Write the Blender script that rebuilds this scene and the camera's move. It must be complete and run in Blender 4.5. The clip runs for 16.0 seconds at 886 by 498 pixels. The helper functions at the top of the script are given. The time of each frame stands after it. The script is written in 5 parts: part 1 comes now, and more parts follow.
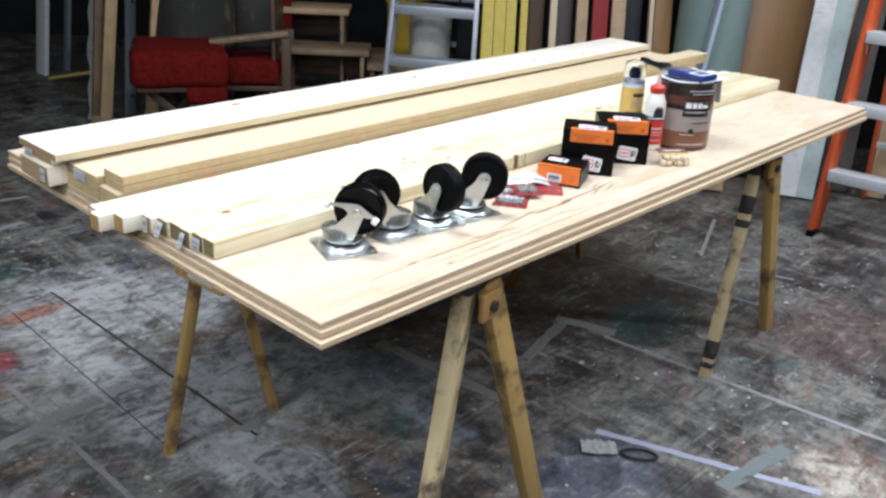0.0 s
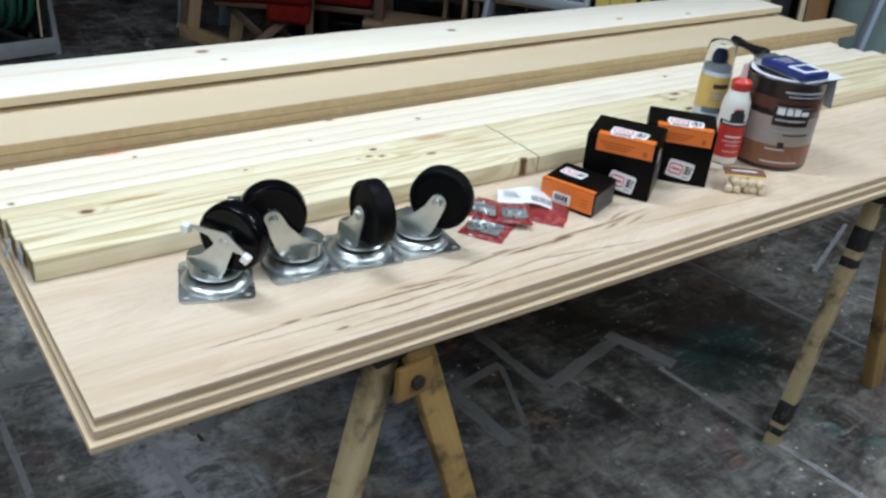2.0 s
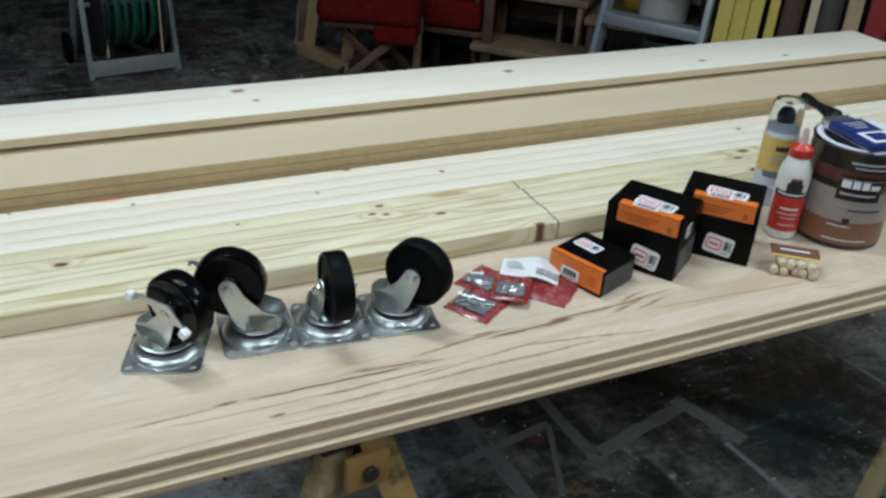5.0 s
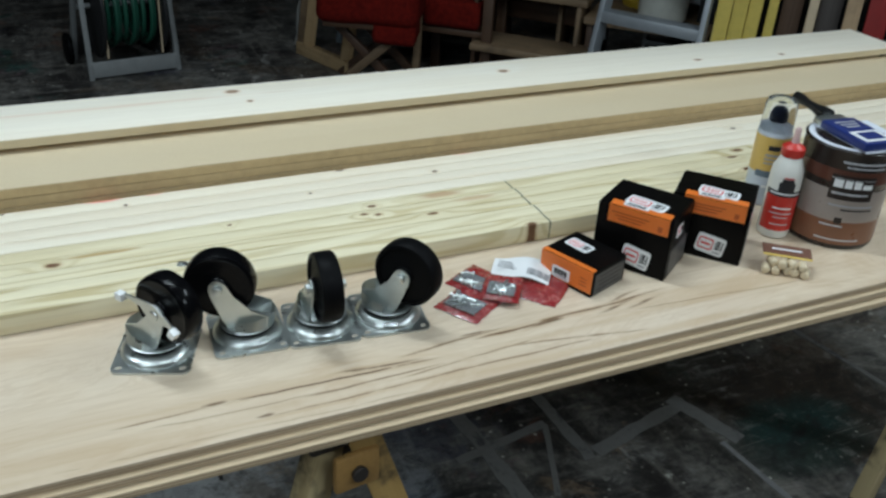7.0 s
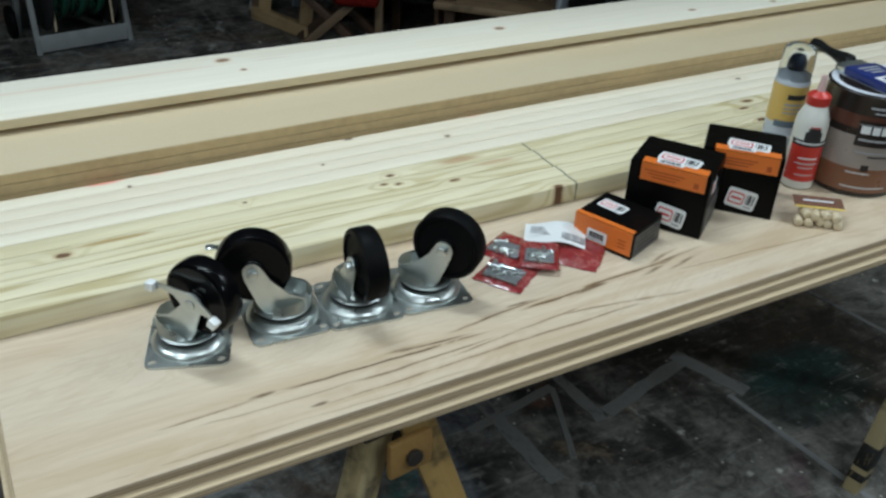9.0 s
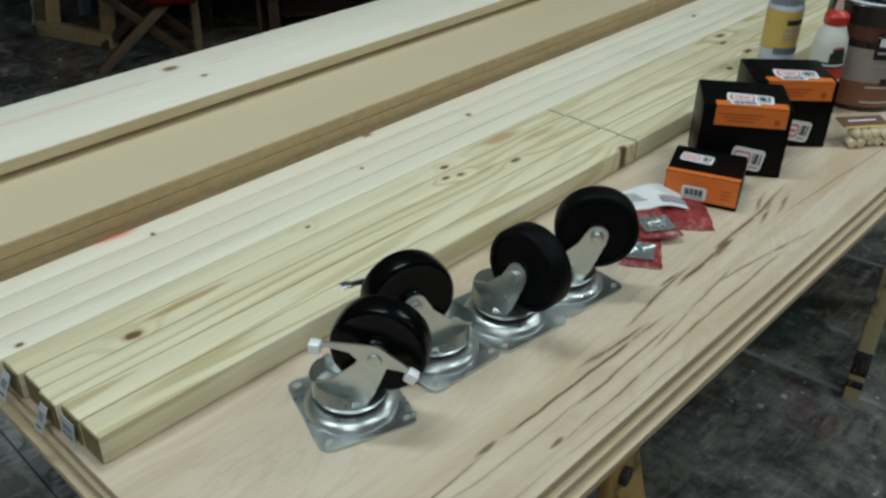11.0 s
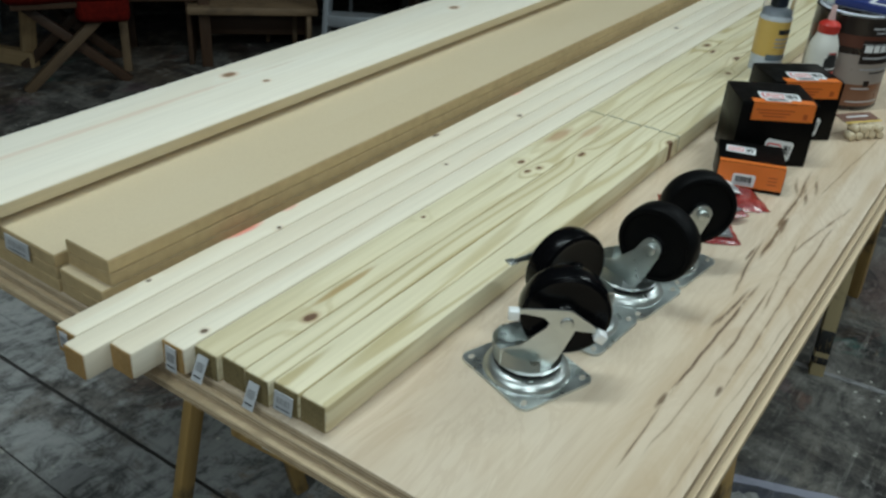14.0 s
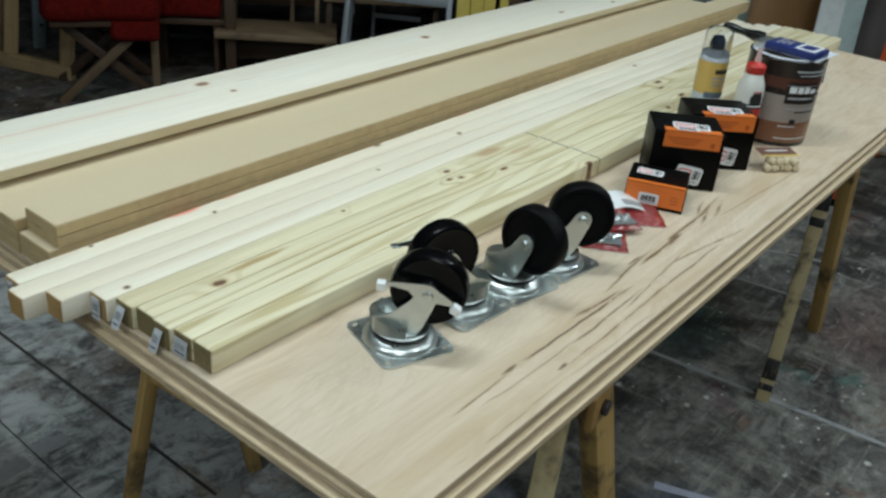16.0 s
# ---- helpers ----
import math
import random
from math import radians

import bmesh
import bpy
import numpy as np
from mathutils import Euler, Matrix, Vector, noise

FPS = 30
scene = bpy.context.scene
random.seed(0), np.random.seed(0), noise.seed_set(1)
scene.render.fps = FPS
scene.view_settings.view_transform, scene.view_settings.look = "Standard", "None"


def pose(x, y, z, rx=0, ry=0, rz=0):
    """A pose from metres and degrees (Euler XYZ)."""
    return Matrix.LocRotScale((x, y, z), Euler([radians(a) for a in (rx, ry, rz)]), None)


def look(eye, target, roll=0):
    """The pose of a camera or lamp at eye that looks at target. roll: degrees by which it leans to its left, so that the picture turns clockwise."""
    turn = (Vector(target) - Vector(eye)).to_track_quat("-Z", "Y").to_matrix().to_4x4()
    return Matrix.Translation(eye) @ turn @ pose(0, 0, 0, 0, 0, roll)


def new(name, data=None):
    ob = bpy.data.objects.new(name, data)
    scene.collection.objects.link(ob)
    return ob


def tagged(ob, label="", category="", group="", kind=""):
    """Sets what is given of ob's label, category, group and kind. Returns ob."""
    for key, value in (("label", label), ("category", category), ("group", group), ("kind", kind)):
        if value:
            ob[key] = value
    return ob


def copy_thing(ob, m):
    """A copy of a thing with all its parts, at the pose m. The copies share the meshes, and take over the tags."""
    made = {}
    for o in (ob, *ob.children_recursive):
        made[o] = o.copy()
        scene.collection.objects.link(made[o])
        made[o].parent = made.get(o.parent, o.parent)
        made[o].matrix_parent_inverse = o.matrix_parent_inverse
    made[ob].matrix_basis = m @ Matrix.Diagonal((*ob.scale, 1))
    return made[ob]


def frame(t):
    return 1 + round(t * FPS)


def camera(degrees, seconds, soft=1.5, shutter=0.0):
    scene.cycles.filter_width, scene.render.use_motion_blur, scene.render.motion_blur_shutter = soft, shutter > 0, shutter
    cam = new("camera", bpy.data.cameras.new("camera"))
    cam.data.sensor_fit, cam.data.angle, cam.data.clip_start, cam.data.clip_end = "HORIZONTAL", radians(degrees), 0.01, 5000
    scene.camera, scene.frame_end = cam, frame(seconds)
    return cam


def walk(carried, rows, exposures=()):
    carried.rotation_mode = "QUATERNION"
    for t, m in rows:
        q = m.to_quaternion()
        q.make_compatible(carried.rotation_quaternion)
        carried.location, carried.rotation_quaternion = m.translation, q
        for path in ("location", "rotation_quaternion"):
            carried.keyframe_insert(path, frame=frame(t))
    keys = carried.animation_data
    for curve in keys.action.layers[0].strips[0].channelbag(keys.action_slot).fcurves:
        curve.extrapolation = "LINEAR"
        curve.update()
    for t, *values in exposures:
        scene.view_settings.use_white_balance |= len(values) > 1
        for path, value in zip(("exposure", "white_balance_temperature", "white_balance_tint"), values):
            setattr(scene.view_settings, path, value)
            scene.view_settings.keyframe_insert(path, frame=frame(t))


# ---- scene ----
cam = camera(52.8, 16.0, soft=2.6)
PATH = [
    (0, (-0.807, -1.007, 1.494), (0.552, 0.235, 0.713), 3.0),
    (0.5, (-0.748, -0.933, 1.506), (0.606, 0.289, 0.685), 4.3),
    (1, (-0.564, -0.881, 1.525), (0.712, 0.378, 0.637), 4.8),
    (1.5, (-0.3, -0.908, 1.522), (0.821, 0.459, 0.587), 4.7),
    (2, (-0.154, -0.85, 1.507), (0.903, 0.543, 0.536), 5.6),
    (2.5, (-0.024, -0.819, 1.551), (0.923, 0.599, 0.508), 5.6),
    (3, (0.034, -0.819, 1.547), (0.923, 0.646, 0.516), 5.8),
    (3.5, (0.086, -0.826, 1.557), (0.915, 0.684, 0.542), 4.8),
    (4, (0.132, -0.842, 1.562), (0.912, 0.706, 0.565), 3.9),
    (6.5, (0.152, -0.851, 1.567), (0.924, 0.714, 0.59), 3.8),
    (7, (0.162, -0.857, 1.568), (0.928, 0.707, 0.585), 3.6),
    (7.5, (0.165, -0.859, 1.564), (0.933, 0.701, 0.576), 3.5),
    (8, (0.164, -0.854, 1.555), (0.937, 0.699, 0.559), 3.3),
    (8.5, (0.154, -0.838, 1.558), (0.916, 0.696, 0.526), 2.3),
    (8.7, (0.123, -0.804, 1.553), (0.913, 0.708, 0.508), 2.4),
    (10.8, (-0.169, -0.365, 1.444), (1.095, 0.823, 0.449), 1.6),
    (11, (-0.202, -0.322, 1.443), (1.039, 0.83, 0.379), 0.9),
    (11.5, (-0.302, -0.25, 1.434), (0.886, 0.904, 0.312), -1.1),
    (12, (-0.395, -0.193, 1.446), (0.896, 0.863, 0.342), 0.8),
    (12.5, (-0.447, -0.134, 1.42), (0.948, 0.853, 0.381), 2.6),
    (13, (-0.462, -0.126, 1.423), (0.964, 0.847, 0.413), 3.2),
    (13.5, (-0.474, -0.127, 1.427), (0.963, 0.833, 0.422), 3.5),
    (14, (-0.488, -0.128, 1.432), (0.959, 0.815, 0.422), 3.9),
    (14.5, (-0.501, -0.132, 1.44), (0.954, 0.795, 0.428), 4.4),
    (15, (-0.5, -0.187, 1.439), (0.947, 0.77, 0.443), 4.3),
    (15.5, (-0.524, -0.301, 1.466), (0.919, 0.687, 0.495), 5.4),
    (16, (-0.515, -0.394, 1.472), (0.904, 0.652, 0.528), 5.5),
]
LIGHT = [(0, 0.2, 6500, 20), (1.0, 0.03, 6400, 19), (2.0, -0.45, 6280, 16), (3.0, -0.76, 6250, 14), (4.2, -0.84, 6250, 12), (7.0, -0.9, 6350, 9), (8.5, -0.9, 6350, 8), (11.0, -1.28, 6600, 5), (14.5, -1.13, 6600, 4), (15.3, -1.08, 6560, 5), (16.0, -0.94, 6550, 6)]
walk(cam, [(t, look(eye, target, roll)) for t, eye, target, roll in PATH], LIGHT)
# ---------------------------------------------------------------- light and exposure
R2 = 2 ** -0.5
H = 0.80          # top of the plywood


def bgp(u, v, z=0.0):
    """A point of the room, whose walls stand at 45 degrees to the work table."""
    return Vector(((u + v) * R2, (v - u) * R2, z))


ROOM = Matrix.Rotation(radians(-45), 4, "Z")   # x: along the back wall, y: towards it

world = bpy.data.worlds.new("world")
scene.world = world
world.use_nodes = True
world.node_tree.nodes["Background"].inputs[0].default_value = (0.5, 0.6, 0.8, 1)
world.node_tree.nodes["Background"].inputs[1].default_value = 0.0


def lamp(name, place, sx, sy, watts, colour, turn=0.0):
    data = bpy.data.lights.new(name, "AREA")
    data.shape, data.size, data.size_y, data.energy, data.color = "RECTANGLE", sx, sy, watts, colour
    ob = new(name, data)
    ob.matrix_world = Matrix.Translation(place) @ Matrix.Rotation(radians(turn), 4, "Z")
    return ob


# Ceiling lamps assumed out of view; the last two are added as fill.
LAMPS = [(-0.9, -0.8, 32), (0.9, -1.6, 40), (0.5, 0.82, 52), (2.7, -0.3, 52), (-2.2, 0.6, 72), (-2.8, -2.6, 120), (3.3, -2.4, 76)]
for lx, ly, watts in LAMPS:
    lamp("tube_light", (lx, ly, 3.02), 1.15, 0.14, watts, (0.80, 0.93, 1.0), -45)

# ---------------------------------------------------------------- mesh helpers


def box_bm(sx, sy, sz, bevel=0.0, centre=(0, 0, 0), seg=2):
    bm = bmesh.new()
    bmesh.ops.create_cube(bm, size=1.0, matrix=Matrix.Translation(centre) @ Matrix.Diagonal((sx, sy, sz, 1)))
    if bevel:
        bmesh.ops.bevel(bm, geom=bm.edges[:], offset=bevel, segments=seg, profile=0.5, affect="EDGES")
    return bm


def add(bm, other, m=None):
    """Joins other into bm, moved by m."""
    if m is not None:
        bmesh.ops.transform(other, matrix=m, verts=other.verts)
    tmp = bpy.data.meshes.new("tmp")
    other.to_mesh(tmp)
    bm.from_mesh(tmp)
    bpy.data.meshes.remove(tmp)
    other.free()
    return bm


def cyl_bm(r1, r2, h, seg=32, m=None, bevel=0.0):
    bm = bmesh.new()
    bmesh.ops.create_cone(bm, cap_ends=True, segments=seg, radius1=r1, radius2=r2, depth=h)
    if bevel:
        rim = [e for e in bm.edges if abs(e.verts[0].co.z - e.verts[1].co.z) < 1e-6]
        bmesh.ops.bevel(bm, geom=rim, offset=bevel, segments=3, profile=0.5, affect="EDGES")
    if m is not None:
        bmesh.ops.transform(bm, matrix=m, verts=bm.verts)
    return bm


def lathe_bm(profile, seg=40):
    """A turned shape from (radius, height) pairs, bottom to top."""
    bm = bmesh.new()
    rings = []
    for r, z in profile:
        rings.append([bm.verts.new((r * math.cos(2 * math.pi * k / seg), r * math.sin(2 * math.pi * k / seg), z)) for k in range(seg)])
    for a, b in zip(rings, rings[1:]):
        for k in range(seg):
            bm.faces.new((a[k], a[(k + 1) % seg], b[(k + 1) % seg], b[k]))
    bm.faces.new(rings[0][::-1])
    bm.faces.new(rings[-1])
    return bm


def prism_bm(outline, thick):
    """A plate with that outline in x and y, from z = 0 up to thick."""
    bm = bmesh.new()
    low = [bm.verts.new((x, y, 0)) for x, y in outline]
    high = [bm.verts.new((x, y, thick)) for x, y in outline]
    n = len(outline)
    for k in range(n):
        bm.faces.new((low[k], low[(k + 1) % n], high[(k + 1) % n], high[k]))
    bm.faces.new(low[::-1])
    bm.faces.new(high)
    bmesh.ops.recalc_face_normals(bm, faces=bm.faces[:])
    return bm


def smooth(me, angle=40):
    me.shade_smooth()
    me.set_sharp_from_angle(angle=radians(angle))


def mesh_ob(name, bm, material, soft=True):
    me = bpy.data.meshes.new(name)
    bm.to_mesh(me)
    bm.free()
    if soft:
        smooth(me)
    me.materials.append(material)
    return new(name, me)


def part(name, bm, material, parent, label="", m=None):
    ob = mesh_ob(name, bm, material)
    ob.parent = parent
    if m is not None:
        ob.matrix_basis = m
    if label:
        ob["label"] = label
    return ob


def thing(name, m, label, category, group=""):
    ob = new(name)
    ob.empty_display_size = 0.05
    ob.matrix_basis = m
    return tagged(ob, label, category, group)


def at(x, y, z=0.0, turn=0.0):
    return Matrix.Translation((x, y, z)) @ Matrix.Rotation(radians(turn), 4, "Z")


def between(a, b):
    """A pose whose x axis runs from a to b, and the length."""
    a, b = Vector(a), Vector(b)
    q = (b - a).to_track_quat("X", "Z")
    return Matrix.LocRotScale((a + b) / 2, q, None), (b - a).length


def tube_bm(points, r, seg=10):
    """A round rod along points."""
    bm = bmesh.new()
    for a, b in zip(points, points[1:]):
        m, n = between(a, b)
        add(bm, cyl_bm(r, r, n, seg), m @ Matrix.Rotation(radians(90), 4, "Y"))
    for p in points[1:-1]:
        ball = bmesh.new()
        bmesh.ops.create_uvsphere(ball, u_segments=seg, v_segments=6, radius=r, matrix=Matrix.Translation(p))
        add(bm, ball)
    return bm


# ---------------------------------------------------------------- materials


class Nodes:
    """A material with short calls for its nodes."""

    def __init__(self, name):
        self.mat = bpy.data.materials.new(name)
        self.mat.use_nodes = True
        self.tree = self.mat.node_tree
        self.bsdf = self.tree.nodes["Principled BSDF"]
        self.co = self.tree.nodes.new("ShaderNodeTexCoord").outputs["Object"]

    def put(self, socket, value):
        if isinstance(value, bpy.types.NodeSocket):
            self.tree.links.new(value, socket)
        elif isinstance(value, (tuple, list)) and len(value) == 3 and len(socket.default_value) == 4:
            socket.default_value = (*value, 1)
        else:
            socket.default_value = value

    def math(self, op, a, b=0.0, c=0.0, clamp=False):
        n = self.tree.nodes.new("ShaderNodeMath")
        n.operation, n.use_clamp = op, clamp
        for k, v in enumerate((a, b, c)):
            self.put(n.inputs[k], v)
        return n.outputs[0]

    def vec(self, op, a, b=(0, 0, 0)):
        n = self.tree.nodes.new("ShaderNodeVectorMath")
        n.operation = op
        self.put(n.inputs[0], a)
        self.put(n.inputs[1], b)
        return n.outputs[1] if op == "LENGTH" else n.outputs[0]

    def noise(self, co, scale, detail=4.0, rough=0.55, warp=0.0):
        n = self.tree.nodes.new("ShaderNodeTexNoise")
        self.put(n.inputs["Vector"], co)
        n.inputs["Scale"].default_value, n.inputs["Detail"].default_value = scale, detail
        n.inputs["Roughness"].default_value, n.inputs["Distortion"].default_value = rough, warp
        return n.outputs["Fac"]

    def cells(self, co, scale, feature="F1"):
        n = self.tree.nodes.new("ShaderNodeTexVoronoi")
        n.feature = feature
        self.put(n.inputs["Vector"], co)
        n.inputs["Scale"].default_value = scale
        return n.outputs["Distance"]

    def ramp(self, fac, lo, hi, a=0.0, b=1.0):
        n = self.tree.nodes.new("ShaderNodeMapRange")
        n.interpolation_type = "SMOOTHSTEP"
        self.put(n.inputs["Value"], fac)
        for k, v in zip(("From Min", "From Max", "To Min", "To Max"), (lo, hi, a, b)):
            n.inputs[k].default_value = v
        return n.outputs[0]

    def mix(self, fac, a, b, blend="MIX"):
        n = self.tree.nodes.new("ShaderNodeMix")
        n.data_type, n.blend_type = "RGBA", blend
        self.put(n.inputs[0], fac)
        self.put(n.inputs[6], a)
        self.put(n.inputs[7], b)
        return n.outputs[2]

    def stretch(self, s, turn=0.0, co=None):
        n = self.tree.nodes.new("ShaderNodeMapping")
        self.put(n.inputs["Vector"], self.co if co is None else co)
        n.inputs["Scale"].default_value = s
        n.inputs["Rotation"].default_value = (0, 0, radians(turn))
        return n.outputs[0]

    def random(self):
        return self.tree.nodes.new("ShaderNodeObjectInfo").outputs["Random"]

    def shifted(self):
        return self.vec("ADD", self.co, self.spread())

    def spread(self):
        """A shift by chance for each object, so that alike pieces differ."""
        n = self.tree.nodes.new("ShaderNodeCombineXYZ")
        r = self.random()
        self.put(n.inputs[0], self.math("MULTIPLY", r, 37.0))
        self.put(n.inputs[1], self.math("MULTIPLY", r, 11.0))
        self.put(n.inputs[2], self.math("MULTIPLY", r, 5.0))
        return n.outputs[0]

    def bump(self, height, strength=0.2, distance=0.002):
        n = self.tree.nodes.new("ShaderNodeBump")
        n.inputs["Strength"].default_value, n.inputs["Distance"].default_value = strength, distance
        self.put(n.inputs["Height"], height)
        self.put(self.bsdf.inputs["Normal"], n.outputs[0])

    def done(self, colour=None, rough=None, metal=None, **more):
        for key, v in (("Base Color", colour), ("Roughness", rough), ("Metallic", metal), *more.items()):
            if v is not None:
                self.put(self.bsdf.inputs[key], v)
        return self.mat


def wood(name, pale, ring, fibre=0.12, rings=34.0, lines=0.55, knots=(), knot_colour=(0.16, 0.075, 0.03), dirt=0.0, rough=0.6, grain=9.0, marks=()):
    """Sawn wood whose grain runs along x. knots: (x, y, half length, half width) in the board's own metres; marks: the same and a colour."""
    n = Nodes(name)
    own = n.vec("ADD", n.co, n.spread())
    flow = n.noise(n.stretch((0.55, grain, grain), co=own), 1.0, 2.0, 0.45)
    near = None
    for kx, ky, rx, ry in knots:
        d = n.vec("LENGTH", n.vec("DIVIDE", n.vec("SUBTRACT", n.co, (kx, ky, 0)), (rx, ry, 0.6)))
        near = d if near is None else n.math("MINIMUM", near, d)
    if near is not None:
        flow = n.math("ADD", flow, n.math("MULTIPLY", n.math("POWER", 2.7, n.math("MULTIPLY", near, -0.45)), 0.22))
    wave = n.math("SINE", n.math("MULTIPLY", flow, rings * 2))
    late = n.ramp(wave, 0.1, 1.0)
    late = n.math("MULTIPLY", late, n.ramp(n.noise(n.stretch((0.8, 3, 3), co=own), 1.3, 2), 0.3, 0.7, 0.25, 1.0))
    fine = n.noise(n.stretch((5, 150, 150), co=own), 1.0, 3, 0.6)
    blotch = n.noise(n.stretch((1.2, 5, 5), co=own), 1.0, 3)
    col = n.mix(n.math("MULTIPLY", late, lines), pale, ring)
    col = n.mix(n.ramp(blotch, 0.35, 0.75, 0.0, 0.35), col, ring)
    col = n.mix(n.ramp(fine, 0.35, 0.7, 0.0, fibre), col, tuple(c * 0.55 for c in ring))
    if dirt:
        col = n.mix(n.math("MULTIPLY", n.ramp(n.noise(own, 9.0, 5, 0.65), 0.5, 0.68), dirt), col, (0.025, 0.02, 0.016))
    if near is not None:
        edge = n.math("ADD", near, n.math("MULTIPLY", n.noise(own, 60, 2), 0.5))
        col = n.mix(n.ramp(edge, 1.9, 0.9, 0.0, 0.55), col, tuple(c * 2.4 for c in knot_colour))
        col = n.mix(n.ramp(edge, 1.25, 0.85), col, knot_colour)
    for kx, ky, rx, ry, colour, amount in marks:
        d = n.vec("LENGTH", n.vec("DIVIDE", n.vec("SUBTRACT", n.co, (kx, ky, 0)), (rx, ry, 9.0)))
        d = n.math("ADD", d, n.math("MULTIPLY", n.noise(n.stretch((14, 40, 40)), 1.0, 3), 0.9))
        col = n.mix(n.ramp(d, 1.5, 0.9, 0.0, amount), col, colour)
    n.bump(n.math("ADD", n.math("MULTIPLY", late, 0.4), fine), 0.18, 0.0008)
    return n.done(col, n.ramp(fine, 0.2, 0.8, rough - 0.08, rough + 0.12), 0.0)


def plain(name, colour, rough=0.5, metal=0.0, vary=0.15, scale=20.0, bump=0.1, **more):
    n = Nodes(name)
    own = n.vec("ADD", n.co, n.spread())
    f = n.noise(own, scale, 4, 0.6)
    big = n.noise(own, scale * 0.15, 3)
    col = n.mix(n.ramp(f, 0.3, 0.75, 0, vary), colour, tuple(c * 0.5 for c in colour))
    col = n.mix(n.ramp(big, 0.35, 0.7, 0, vary), col, tuple(min(1.0, c * 1.35) for c in colour))
    if bump:
        n.bump(n.noise(own, scale * 4, 3), bump, 0.0006)
    return n.done(col, n.ramp(f, 0.2, 0.8, max(0.05, rough - 0.08), min(1, rough + 0.08)), metal, **more)


def scuffed(name, colour, under, amount=0.5, scale=7.0, rough=0.6, streak=(1, 6, 6)):
    """Worn paint: chips and streaks show what lies under it."""
    n = Nodes(name)
    own = n.vec("ADD", n.co, n.spread())
    a = n.noise(n.stretch(streak, co=own), scale, 6, 0.7)
    b = n.noise(own, scale * 0.3, 3)
    chip = n.ramp(n.math("ADD", n.math("MULTIPLY", a, 0.7), n.math("MULTIPLY", b, 0.3)), 0.56, 0.64, 0, amount)
    col = n.mix(chip, colour, under)
    col = n.mix(n.ramp(n.noise(own, scale * 6, 3), 0.4, 0.8, 0, 0.3), col, tuple(c * 0.5 for c in colour))
    n.bump(chip, 0.25, 0.001)
    return n.done(col, rough, 0.0)


